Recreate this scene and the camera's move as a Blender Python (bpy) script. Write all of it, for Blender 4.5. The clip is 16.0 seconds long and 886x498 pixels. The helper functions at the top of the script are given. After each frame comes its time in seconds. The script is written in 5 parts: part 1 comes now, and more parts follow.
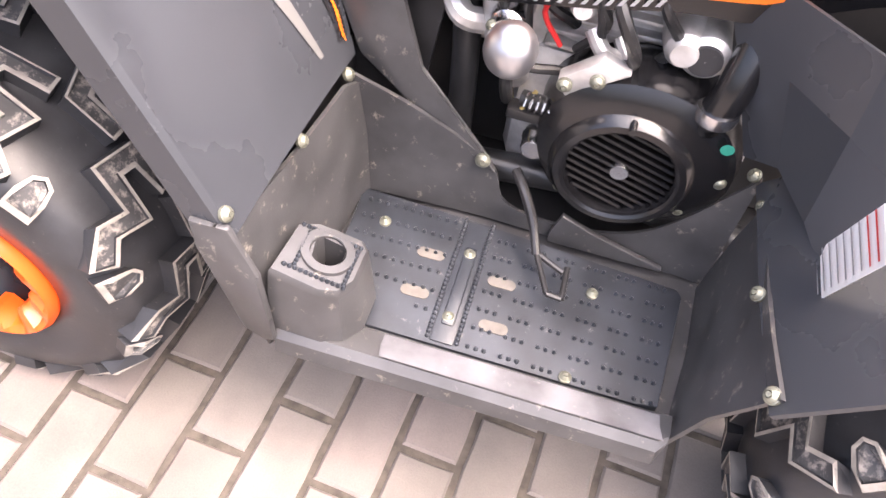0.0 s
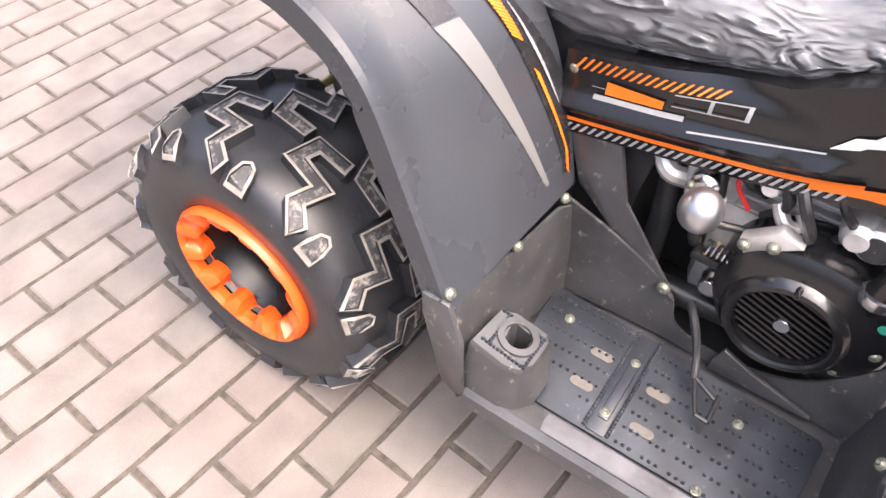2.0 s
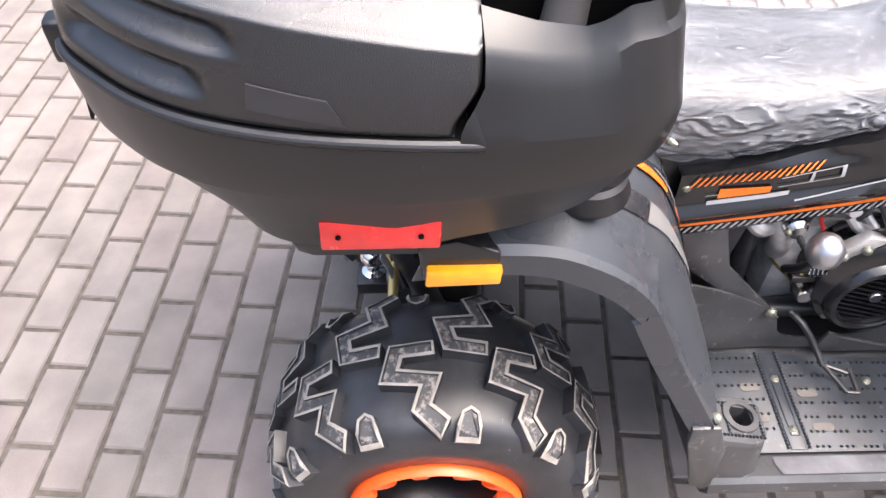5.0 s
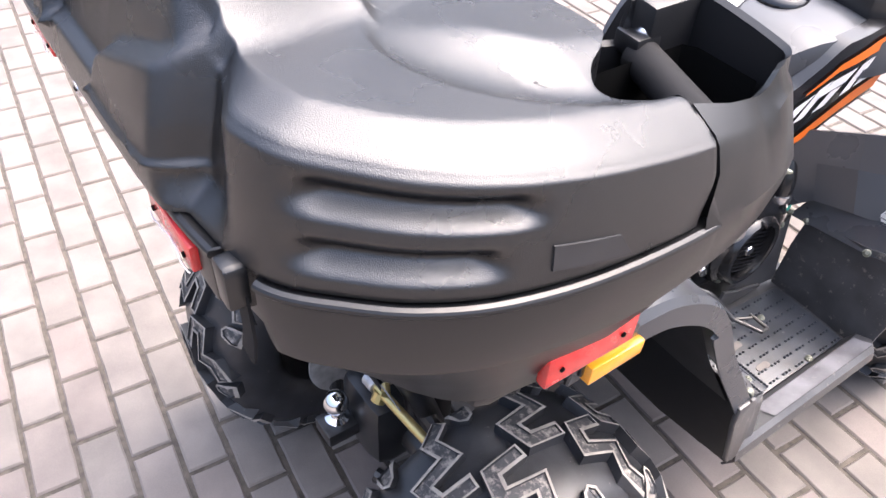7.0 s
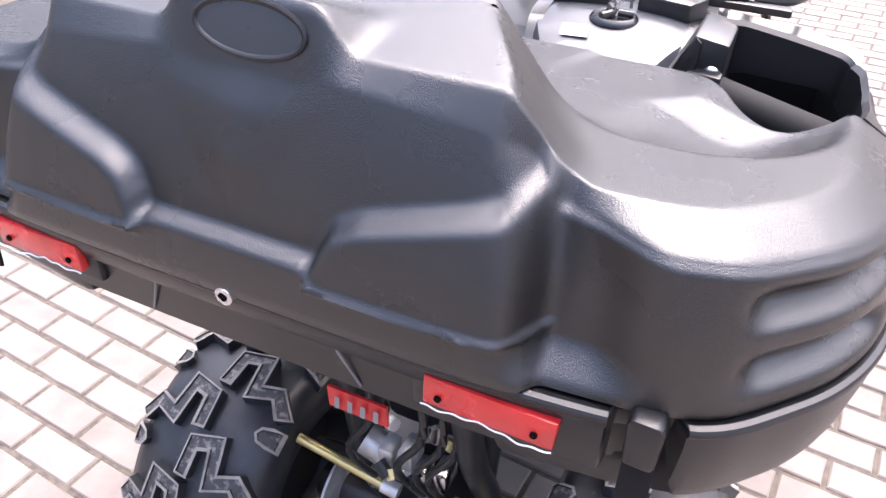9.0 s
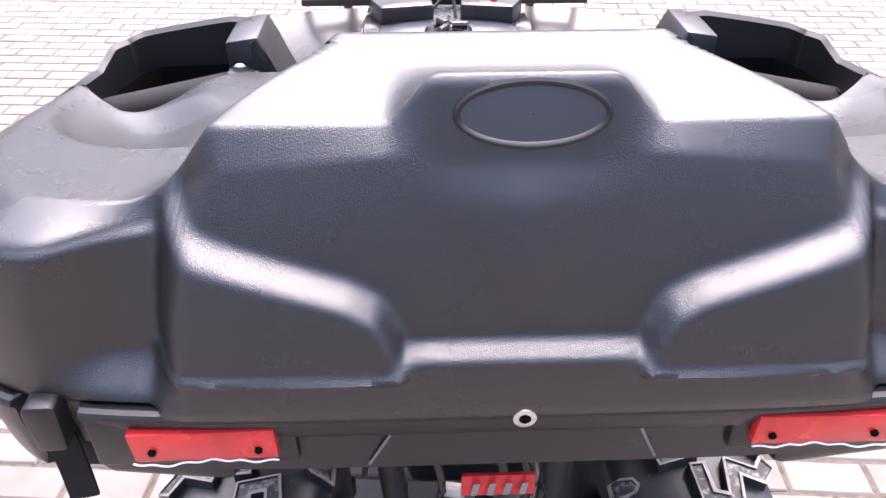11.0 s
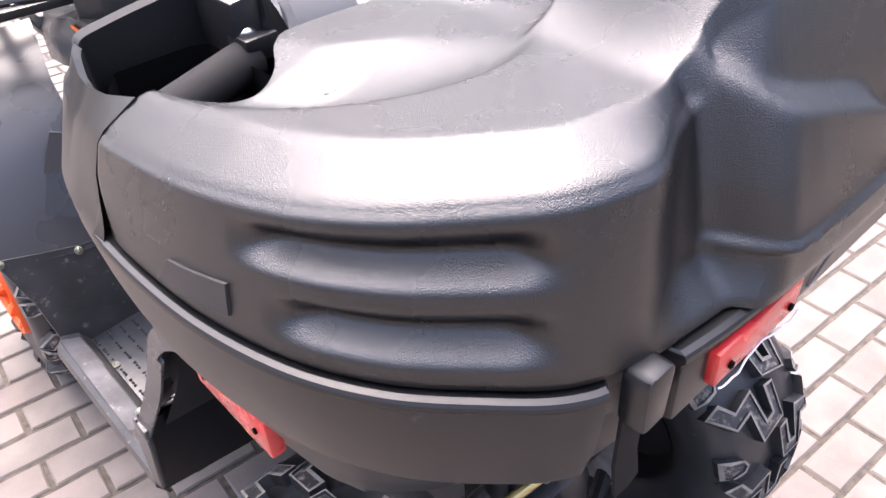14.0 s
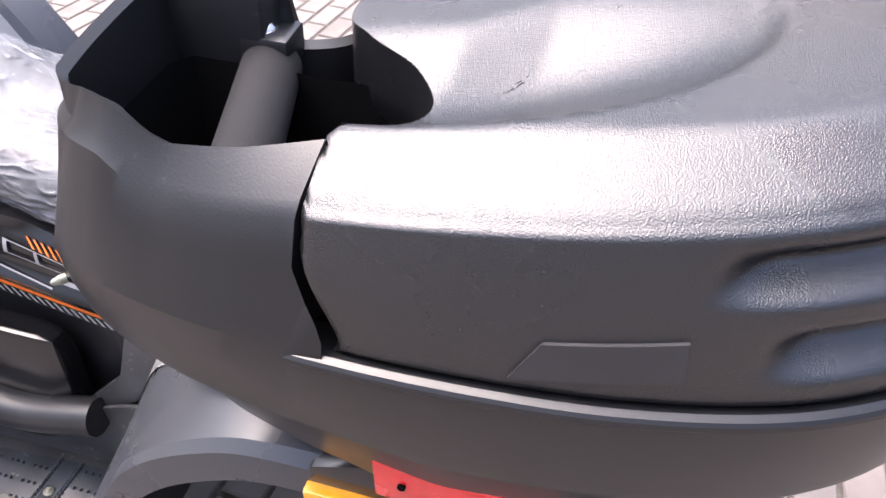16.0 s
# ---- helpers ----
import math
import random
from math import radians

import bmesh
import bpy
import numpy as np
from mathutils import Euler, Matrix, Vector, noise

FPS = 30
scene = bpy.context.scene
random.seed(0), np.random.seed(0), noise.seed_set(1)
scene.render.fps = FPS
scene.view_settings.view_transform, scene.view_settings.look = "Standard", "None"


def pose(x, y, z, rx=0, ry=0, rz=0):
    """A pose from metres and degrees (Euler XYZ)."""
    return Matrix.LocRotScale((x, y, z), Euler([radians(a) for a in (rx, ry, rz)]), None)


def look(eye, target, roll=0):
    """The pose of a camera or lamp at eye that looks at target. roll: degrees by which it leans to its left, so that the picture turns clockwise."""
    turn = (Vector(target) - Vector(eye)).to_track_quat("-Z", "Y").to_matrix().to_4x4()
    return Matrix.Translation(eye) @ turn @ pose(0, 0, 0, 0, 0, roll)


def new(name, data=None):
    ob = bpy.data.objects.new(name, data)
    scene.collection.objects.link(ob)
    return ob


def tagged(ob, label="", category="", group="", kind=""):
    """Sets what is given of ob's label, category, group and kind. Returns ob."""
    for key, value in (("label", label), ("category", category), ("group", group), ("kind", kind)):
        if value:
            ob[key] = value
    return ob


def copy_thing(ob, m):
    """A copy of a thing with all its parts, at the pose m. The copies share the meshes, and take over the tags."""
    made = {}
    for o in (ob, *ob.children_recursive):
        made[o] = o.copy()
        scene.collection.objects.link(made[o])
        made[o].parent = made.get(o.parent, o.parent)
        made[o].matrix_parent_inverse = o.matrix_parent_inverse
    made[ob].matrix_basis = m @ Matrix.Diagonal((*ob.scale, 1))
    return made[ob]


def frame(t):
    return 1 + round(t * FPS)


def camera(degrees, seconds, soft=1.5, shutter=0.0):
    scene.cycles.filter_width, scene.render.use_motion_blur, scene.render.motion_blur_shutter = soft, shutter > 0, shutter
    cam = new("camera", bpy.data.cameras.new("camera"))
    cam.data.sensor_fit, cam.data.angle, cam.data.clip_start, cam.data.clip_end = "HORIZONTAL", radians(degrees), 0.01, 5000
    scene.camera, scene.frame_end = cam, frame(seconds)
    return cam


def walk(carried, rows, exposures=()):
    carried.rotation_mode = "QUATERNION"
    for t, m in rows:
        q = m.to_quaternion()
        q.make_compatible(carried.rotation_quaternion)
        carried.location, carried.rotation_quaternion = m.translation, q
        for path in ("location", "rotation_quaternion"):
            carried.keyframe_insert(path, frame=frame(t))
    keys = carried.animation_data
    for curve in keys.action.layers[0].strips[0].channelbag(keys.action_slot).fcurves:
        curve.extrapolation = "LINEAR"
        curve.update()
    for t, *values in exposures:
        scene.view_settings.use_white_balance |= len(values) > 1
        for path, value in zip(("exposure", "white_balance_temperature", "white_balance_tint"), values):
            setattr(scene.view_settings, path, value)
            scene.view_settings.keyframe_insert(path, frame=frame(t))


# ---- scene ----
cam = camera(60.6, 16.0)

PATH = [
    (0, (0.875, 0.764, 1.13), (-0.33, 0.577, -0.455), 8.8),
    (0.5, (0.896, 0.8, 1.135), (-0.315, 0.422, -0.411), 7.8),
    (1, (0.929, 0.838, 1.171), (-0.262, 0.301, -0.344), 6.3),
    (1.5, (0.952, 0.829, 1.234), (-0.196, 0.191, -0.274), 5.0),
    (2, (0.973, 0.788, 1.323), (-0.135, 0.094, -0.191), 3.2),
    (2.5, (1.031, 0.715, 1.382), (-0.086, 0.022, -0.125), 1.8),
    (3, (1.039, 0.615, 1.439), (-0.093, -0.037, -0.076), -0.4),
    (3.5, (1.041, 0.493, 1.483), (-0.151, -0.052, -0.027), -1.6),
    (4, (1.052, 0.355, 1.512), (-0.21, -0.026, 0.008), -1.9),
    (4.2, (1.061, 0.296, 1.514), (-0.232, -0.014, 0.02), -1.9),
    (6.3, (0.876, -0.287, 1.546), (-0.414, 0.327, 0.147), 3.1),
    (6.5, (0.867, -0.332, 1.547), (-0.422, 0.35, 0.178), 2.1),
    (7, (0.796, -0.419, 1.54), (-0.41, 0.474, 0.217), 2.5),
    (7.5, (0.688, -0.49, 1.54), (-0.407, 0.583, 0.256), 2.7),
    (8, (0.597, -0.564, 1.542), (-0.397, 0.653, 0.305), 1.2),
    (8.5, (0.471, -0.645, 1.524), (-0.353, 0.711, 0.306), 2.2),
    (8.7, (0.426, -0.659, 1.527), (-0.338, 0.74, 0.319), 1.9),
    (10.8, (-0.028, -0.688, 1.535), (-0.055, 0.939, 0.372), 0.0),
    (11, (-0.068, -0.684, 1.537), (-0.014, 0.942, 0.374), -0.1),
    (11.5, (-0.182, -0.681, 1.521), (0.084, 0.931, 0.368), 0.0),
    (12, (-0.276, -0.66, 1.503), (0.189, 0.906, 0.35), -0.3),
    (12.5, (-0.393, -0.642, 1.485), (0.245, 0.852, 0.319), -1.0),
    (13, (-0.491, -0.594, 1.473), (0.3, 0.811, 0.29), -1.5),
    (13.5, (-0.57, -0.52, 1.458), (0.365, 0.784, 0.264), -1.9),
    (14, (-0.629, -0.442, 1.45), (0.427, 0.747, 0.237), -2.3),
    (14.5, (-0.687, -0.352, 1.448), (0.489, 0.697, 0.217), -2.2),
    (15, (-0.754, -0.237, 1.44), (0.535, 0.645, 0.191), -1.4),
    (15.5, (-0.765, -0.133, 1.423), (0.626, 0.521, 0.144), 0.2),
    (16, (-0.753, -0.029, 1.407), (0.743, 0.322, 0.126), 3.2),
]
walk(cam, [(t, look(eye, target, roll)) for t, eye, target, roll in PATH],
     [(0, 2.6, 6850, 20), (1.5, 2.22, 6800, 18), (3.0, 1.95, 6450, 13), (4.2, 1.9, 6400, 13), (6.5, 2.08, 6350, 14), (11, 2.25, 6250, 22), (13.5, 2.2, 6450, 20), (16, 2.02, 6300, 18)])

# ---------- light and exposure ----------
world = bpy.data.worlds.new("world")
scene.world = world
world.use_nodes = True
wn = world.node_tree.nodes
wl = world.node_tree.links
sky = wn.new("ShaderNodeTexSky")
sky.sky_type = "NISHITA"
sky.sun_disc = False
sky.sun_elevation = radians(65)
sky.sun_rotation = radians(13)
sky.air_density = 1.0
sky.dust_density = 7.0
sky.ozone_density = 1.0
soft_sky = wn.new("ShaderNodeHueSaturation")
soft_sky.inputs["Saturation"].default_value = 0.9
wl.new(sky.outputs[0], soft_sky.inputs["Color"])
# an overcast sky: bright overhead, a third as bright at the horizon
sky_way = wn.new("ShaderNodeTexCoord")
sky_height = wn.new("ShaderNodeSeparateXYZ")
wl.new(sky_way.outputs["Generated"], sky_height.inputs[0])
overcast = wn.new("ShaderNodeMapRange")
overcast.inputs["To Min"].default_value, overcast.inputs["To Max"].default_value = 0.45, 1.45
wl.new(sky_height.outputs["Z"], overcast.inputs["Value"])
veil = wn.new("ShaderNodeMix")
veil.data_type, veil.blend_type = "RGBA", "MULTIPLY"
veil.inputs["Factor"].default_value = 1
wl.new(soft_sky.outputs[0], veil.inputs["A"])
wl.new(overcast.outputs[0], veil.inputs["B"])
wl.new(veil.outputs["Result"], wn["Background"].inputs["Color"])
wn["Background"].inputs["Strength"].default_value = 0.155

sun_data = bpy.data.lights.new("sun", "SUN")
sun_data.energy = 0.95
sun_data.angle = radians(90)
sun_data.color = (1.0, 0.97, 0.94)
sun = new("sun", sun_data)
sun.matrix_world = look((0.3, 1.1, 3.4), (0, 0, 0))


# ---------- materials ----------
def material(name, color, rough=0.5, metal=0.0, var=0.25, scale=8.0, bump=0.0, bump_scale=400.0, dirt=None, dirt_amount=0.0, spec=0.5, coat=0.0):
    m = bpy.data.materials.new(name)
    m.use_nodes = True
    n, l = m.node_tree.nodes, m.node_tree.links
    b = n["Principled BSDF"]
    b.inputs["Roughness"].default_value = rough
    b.inputs["Metallic"].default_value = metal
    b.inputs["Specular IOR Level"].default_value = spec
    b.inputs["Coat Weight"].default_value = coat
    b.inputs["Coat Roughness"].default_value = 0.15
    tc = n.new("ShaderNodeTexCoord")
    big = n.new("ShaderNodeTexNoise")
    big.inputs["Scale"].default_value = scale
    big.inputs["Detail"].default_value = 6
    l.new(tc.outputs["Object"], big.inputs["Vector"])
    ramp = n.new("ShaderNodeValToRGB")
    ramp.color_ramp.elements[0].position, ramp.color_ramp.elements[1].position = 0.3, 0.7
    ramp.color_ramp.elements[0].color = tuple(c * (1 - var) for c in color) + (1,)
    ramp.color_ramp.elements[1].color = tuple(min(1, c * (1 + var)) for c in color) + (1,)
    l.new(big.outputs[0], ramp.inputs[0])
    out = ramp.outputs[0]
    if dirt:
        d = n.new("ShaderNodeTexNoise")
        d.inputs["Scale"].default_value = scale * 3.1
        d.inputs["Detail"].default_value = 9
        d.inputs["Roughness"].default_value = 0.7
        l.new(tc.outputs["Object"], d.inputs["Vector"])
        dr = n.new("ShaderNodeValToRGB")
        dr.color_ramp.elements[0].position, dr.color_ramp.elements[1].position = 0.66 - dirt_amount * 0.3, 0.8 - dirt_amount * 0.25
        l.new(d.outputs[0], dr.inputs[0])
        mix = n.new("ShaderNodeMix")
        mix.data_type = "RGBA"
        mix.inputs["B"].default_value = tuple(dirt) + (1,)
        l.new(dr.outputs[0], mix.inputs["Factor"])
        l.new(out, mix.inputs["A"])
        out = mix.outputs["Result"]
    l.new(out, b.inputs["Base Color"])
    rr = n.new("ShaderNodeMapRange")
    rr.inputs["To Min"].default_value = max(0.02, rough - 0.07)
    rr.inputs["To Max"].default_value = min(1, rough + 0.09)
    l.new(big.outputs[0], rr.inputs["Value"])
    l.new(rr.outputs[0], b.inputs["Roughness"])
    if bump:
        f = n.new("ShaderNodeTexNoise")
        f.inputs["Scale"].default_value = bump_scale
        f.inputs["Detail"].default_value = 3
        l.new(tc.outputs["Object"], f.inputs["Vector"])
        bp = n.new("ShaderNodeBump")
        bp.inputs["Strength"].default_value = bump
        bp.inputs["Distance"].default_value = 0.001
        l.new(f.outputs[0], bp.inputs["Height"])
        l.new(bp.outputs[0], b.inputs["Normal"])
    return m


M_LID = material("grained_black_plastic", (0.0065, 0.0067, 0.0078), 0.27, var=0.06, bump=0.5, bump_scale=1050, spec=0.9)
M_TUB = material("matt_black_plastic", (0.0095, 0.0098, 0.0110), 0.34, var=0.15, bump=0.12, bump_scale=900, dirt=(0.09, 0.085, 0.08), dirt_amount=0.02)
M_FENDER = material("dark_grey_paint", (0.036, 0.039, 0.045), 0.27, var=0.06)
M_WELL = material("scuffed_black_plastic", (0.048, 0.048, 0.050), 0.34, var=0.3, scale=14, bump=0.1, bump_scale=700, dirt=(0.30, 0.27, 0.23), dirt_amount=0.22)
M_PLATE = material("slate_black_tread_plastic", (0.024, 0.028, 0.035), 0.38, var=0.35, scale=18, bump=0.1, bump_scale=500, dirt=(0.2, 0.19, 0.18), dirt_amount=0.14)
M_SILL = material("pale_sill_plastic", (0.11, 0.11, 0.118), 0.34, var=0.45, scale=16, bump=0.1, dirt=(0.3, 0.29, 0.28), dirt_amount=0.2)
M_RUBBER = material("tyre_rubber", (0.022, 0.023, 0.026), 0.40, var=0.3, scale=26, bump=0.15, bump_scale=300, dirt=(0.30, 0.28, 0.26), dirt_amount=0.06)
M_LUG = material("dusty_tyre_lug", (0.04, 0.04, 0.042), 0.6, var=0.3, scale=22, bump=0.2, bump_scale=300, dirt=(0.30, 0.27, 0.24), dirt_amount=0.55)
M_DUST = material("dried_mud", (0.25, 0.23, 0.205), 0.9, var=0.3, scale=40, bump=0.3, dirt=(0.08, 0.08, 0.08), dirt_amount=0.25)
M_ORANGE = material("orange_plastic", (0.86, 0.10, 0.012), 0.32, var=0.08, scale=12)
M_GLOSS = material("gloss_black", (0.007, 0.007, 0.008), 0.20, var=0.1, coat=0.25)
M_BLACK = material("black_steel", (0.018, 0.018, 0.019), 0.32, var=0.3, scale=20, dirt=(0.12, 0.11, 0.1), dirt_amount=0.05)
M_ALU = material("cast_aluminium", (0.55, 0.54, 0.53), 0.42, metal=0.6, var=0.35, scale=25, bump=0.2, bump_scale=200)
M_SILVER = material("satin_silver", (0.6, 0.6, 0.62), 0.22, metal=1.0, var=0.08)
M_KNOB = material("satin_knob", (0.52, 0.52, 0.54), 0.36, metal=1.0, var=0.1, scale=30)
M_LABEL = material("smooth_label_plastic", (0.020, 0.020, 0.022), 0.42, var=0.15, scale=40, spec=0.5)
M_RIM = material("black_rim_lacquer", (0.005, 0.005, 0.006), 0.24, var=0.1, spec=0.35)
M_CHROME = material("bright_chrome", (0.8, 0.8, 0.82), 0.08, metal=1.0, var=0.05)
M_BOLT = material("zinc_bolt", (0.22, 0.225, 0.18), 0.42, metal=0.6, var=0.2, scale=60)
M_GOLD = material("yellow_zinc_rod", (0.62, 0.5, 0.22), 0.3, metal=0.8, var=0.2)
M_RED = material("red_reflector", (0.62, 0.02, 0.02), 0.25, var=0.2, scale=30, bump=0.5, bump_scale=700, coat=0.4)
M_AMBER = material("amber_lens", (0.8, 0.33, 0.01), 0.2, var=0.12, scale=40, bump=0.3, bump_scale=500, coat=0.5)
M_WHITE = material("white_print", (0.75, 0.75, 0.74), 0.5, var=0.06)
M_GREYP = material("grey_print", (0.26, 0.26, 0.27), 0.4, var=0.06)
M_ORP = material("orange_print", (0.72, 0.15, 0.012), 0.4, var=0.08, scale=40)
M_REDP = material("red_print", (0.6, 0.03, 0.03), 0.4, var=0.2, scale=40)
M_LINE = material("scuffed_edge", (0.2, 0.2, 0.2), 0.5, var=0.3)
# near-black colour standing in for the shade inside holes and wells
M_VOID_SHADE = material("painted_void_shade", (0.004, 0.004, 0.004), 0.9, var=0.1, spec=0.05)
M_SEAT = material("black_vinyl", (0.02, 0.02, 0.022), 0.4, var=0.2, bump=0.2)
M_STRAP = material("black_webbing", (0.010, 0.010, 0.011), 0.75, var=0.25, scale=60, bump=0.5, bump_scale=900, spec=0.2)
M_FOAM = material("black_foam_sleeve", (0.010, 0.010, 0.011), 0.8, var=0.2, scale=30, bump=0.4, bump_scale=700, spec=0.25)
M_SLOT = material("paving_seen_through", (0.11, 0.10, 0.09), 0.9, var=0.2, scale=60)
M_CARBON = material("dark_decal", (0.016, 0.016, 0.018), 0.25, var=0.2, scale=60)
M_RIBBON = material("grey_film_stripe", (0.13, 0.13, 0.127), 0.38, var=0.05)


def film_material():
    m = bpy.data.materials.new("clear_wrapping_film")
    m.use_nodes = True
    n, l = m.node_tree.nodes, m.node_tree.links
    b = n["Principled BSDF"]
    b.inputs["Base Color"].default_value = (0.68, 0.71, 0.76, 1)
    b.inputs["Roughness"].default_value = 0.12
    tc = n.new("ShaderNodeTexCoord")
    mp = n.new("ShaderNodeMapping")
    mp.inputs["Scale"].default_value = (7.5, 2.2, 5.0)
    mp.inputs["Rotation"].default_value = (0.3, 0.4, 0.7)
    l.new(tc.outputs["Object"], mp.inputs["Vector"])
    folds = n.new("ShaderNodeTexNoise")
    folds.noise_type = "RIDGED_MULTIFRACTAL"
    folds.inputs["Scale"].default_value = 8.0
    folds.inputs["Detail"].default_value = 8
    folds.inputs["Distortion"].default_value = 1.4
    l.new(mp.outputs[0], folds.inputs["Vector"])
    loose = n.new("ShaderNodeTexNoise")
    loose.inputs["Scale"].default_value = 1.3
    loose.inputs["Detail"].default_value = 3
    l.new(mp.outputs[0], loose.inputs["Vector"])
    add = n.new("ShaderNodeMath")
    l.new(folds.outputs[0], add.inputs[0])
    l.new(loose.outputs[0], add.inputs[1])
    r = n.new("ShaderNodeMapRange")
    r.inputs["From Min"].default_value, r.inputs["From Max"].default_value = 0.5, 2.0
    r.inputs["To Min"].default_value, r.inputs["To Max"].default_value = 0.12, 0.85
    l.new(add.outputs[0], r.inputs["Value"])
    l.new(r.outputs[0], b.inputs["Alpha"])
    bp = n.new("ShaderNodeBump")
    bp.inputs["Strength"].default_value = 1.0
    bp.inputs["Distance"].default_value = 0.025
    l.new(folds.outputs[0], bp.inputs["Height"])
    l.new(bp.outputs[0], b.inputs["Normal"])
    return m


M_FILM = film_material()


def paver_material():
    m = bpy.data.materials.new("paving_block")
    m.use_nodes = True
    n, l = m.node_tree.nodes, m.node_tree.links
    b = n["Principled BSDF"]
    b.inputs["Roughness"].default_value = 0.85
    tc = n.new("ShaderNodeTexCoord")
    oi = n.new("ShaderNodeObjectInfo")
    geo = n.new("ShaderNodeNewGeometry")
    add = n.new("ShaderNodeMath")
    l.new(oi.outputs["Random"], add.inputs[0])
    l.new(geo.outputs["Random Per Island"], add.inputs[1])
    fr = n.new("ShaderNodeMath")
    fr.operation = "FRACT"
    l.new(add.outputs[0], fr.inputs[0])
    ramp = n.new("ShaderNodeValToRGB")
    e = ramp.color_ramp.elements
    e[0].position, e[0].color = 0.0, (0.146, 0.129, 0.117, 1)
    e[1].position, e[1].color = 1.0, (0.162, 0.137, 0.126, 1)
    mid = ramp.color_ramp.elements.new(0.5)
    mid.color = (0.170, 0.152, 0.139, 1)
    l.new(fr.outputs[0], ramp.inputs[0])
    big = n.new("ShaderNodeTexNoise")
    big.inputs["Scale"].default_value = 7
    big.inputs["Detail"].default_value = 8
    l.new(geo.outputs["Position"], big.inputs["Vector"])
    st = n.new("ShaderNodeValToRGB")
    st.color_ramp.elements[0].position, st.color_ramp.elements[1].position = 0.3, 0.65
    st.color_ramp.elements[0].color = (0.72, 0.72, 0.72, 1)
    st.color_ramp.elements[1].color = (1.05, 1.04, 1.03, 1)
    l.new(big.outputs[0], st.inputs[0])
    fine = n.new("ShaderNodeTexNoise")
    fine.inputs["Scale"].default_value = 350
    fine.inputs["Detail"].default_value = 4
    l.new(geo.outputs["Position"], fine.inputs["Vector"])
    fr2 = n.new("ShaderNodeMapRange")
    fr2.inputs["To Min"].default_value, fr2.inputs["To Max"].default_value = 0.84, 1.14
    l.new(fine.outputs[0], fr2.inputs["Value"])
    m1 = n.new("ShaderNodeMix")
    m1.data_type, m1.blend_type = "RGBA", "MULTIPLY"
    m1.inputs["Factor"].default_value = 1
    l.new(ramp.outputs[0], m1.inputs["A"])
    l.new(st.outputs[0], m1.inputs["B"])
    m2 = n.new("ShaderNodeMix")
    m2.data_type, m2.blend_type = "RGBA", "MULTIPLY"
    m2.inputs["Factor"].default_value = 1
    l.new(m1.outputs["Result"], m2.inputs["A"])
    l.new(fr2.outputs[0], m2.inputs["B"])
    l.new(m2.outputs["Result"], b.inputs["Base Color"])
    bp = n.new("ShaderNodeBump")
    bp.inputs["Strength"].default_value = 0.35
    bp.inputs["Distance"].default_value = 0.002
    l.new(fine.outputs[0], bp.inputs["Height"])
    l.new(bp.outputs[0], b.inputs["Normal"])
    return m


M_PAVER = paver_material()
M_JOINT = material("sandy_joint", (0.065, 0.055, 0.045), 0.95, var=0.45, scale=45, bump=0.8, bump_scale=250, dirt=(0.09, 0.08, 0.06), dirt_amount=0.3)


# ---------- mesh helpers ----------
def mesh_object(name, bm, mat, smooth=True, angle=35):
    bmesh.ops.remove_doubles(bm, verts=bm.verts, dist=1e-6)
    bmesh.ops.recalc_face_normals(bm, faces=bm.faces)
    me = bpy.data.meshes.new(name)
    for m in mat if isinstance(mat, tuple) else (mat,):
        me.materials.append(m)
    bm.to_mesh(me)
    bm.free()
    if smooth:
        me.set_sharp_from_angle(angle=radians(angle))
        me.polygons.foreach_set("use_smooth", [True] * len(me.polygons))
    return new(name, me)


def part(name, bm, mat, parent, label="", smooth=True, angle=35):
    ob = mesh_object(name, bm, mat, smooth, angle)
    if parent.parent and parent.parent.parent:
        parent = parent.parent
    ob.parent = parent
    if label:
        tagged(ob, label=label)
    return ob


def thing(name, label, category, group="", kind=""):
    return tagged(new(name), label, category, group, kind)


def add_grid(bm, rows, closed=False):
    """Quads over rows of points of equal length."""
    vs = [[bm.verts.new(p) for p in r] for r in rows]
    for a, b in zip(vs, vs[1:]):
        n = len(a)
        for i in range(n if closed else n - 1):
            j = (i + 1) % n
            bm.faces.new((a[i], a[j], b[j], b[i]))
    return vs


def grid(rows, closed=False, caps=False):
    bm = bmesh.new()
    vs = add_grid(bm, rows, closed)
    if caps:
        bm.faces.new(vs[0])
        bm.faces.new(vs[-1])
    return bm


def slab(rows, thick):
    """A curved sheet of rows of points with real thickness, along its own normals."""
    bm = grid(rows)
    bmesh.ops.recalc_face_normals(bm, faces=bm.faces)
    bmesh.ops.solidify(bm, geom=bm.faces[:], thickness=thick)
    return bm


def prism(pts, axis, a, b, bevel=0.0, bm=None):
    """A flat outline of 2D points drawn out along an axis from a to b."""
    bm = bm or bmesh.new()

    def at(p, v):
        return (v, p[0], p[1]) if axis == "x" else (p[0], v, p[1]) if axis == "y" else (p[0], p[1], v)
    lo = [bm.verts.new(at(p, a)) for p in pts]
    hi = [bm.verts.new(at(p, b)) for p in pts]
    made = [bm.faces.new(lo[::-1]), bm.faces.new(hi)]
    for i in range(len(pts)):
        j = (i + 1) % len(pts)
        made.append(bm.faces.new((lo[i], lo[j], hi[j], hi[i])))
    if bevel:
        edges = list({e for f in made for e in f.edges})
        bmesh.ops.bevel(bm, geom=edges, offset=bevel, segments=2, profile=0.5, affect="EDGES")
    return bm


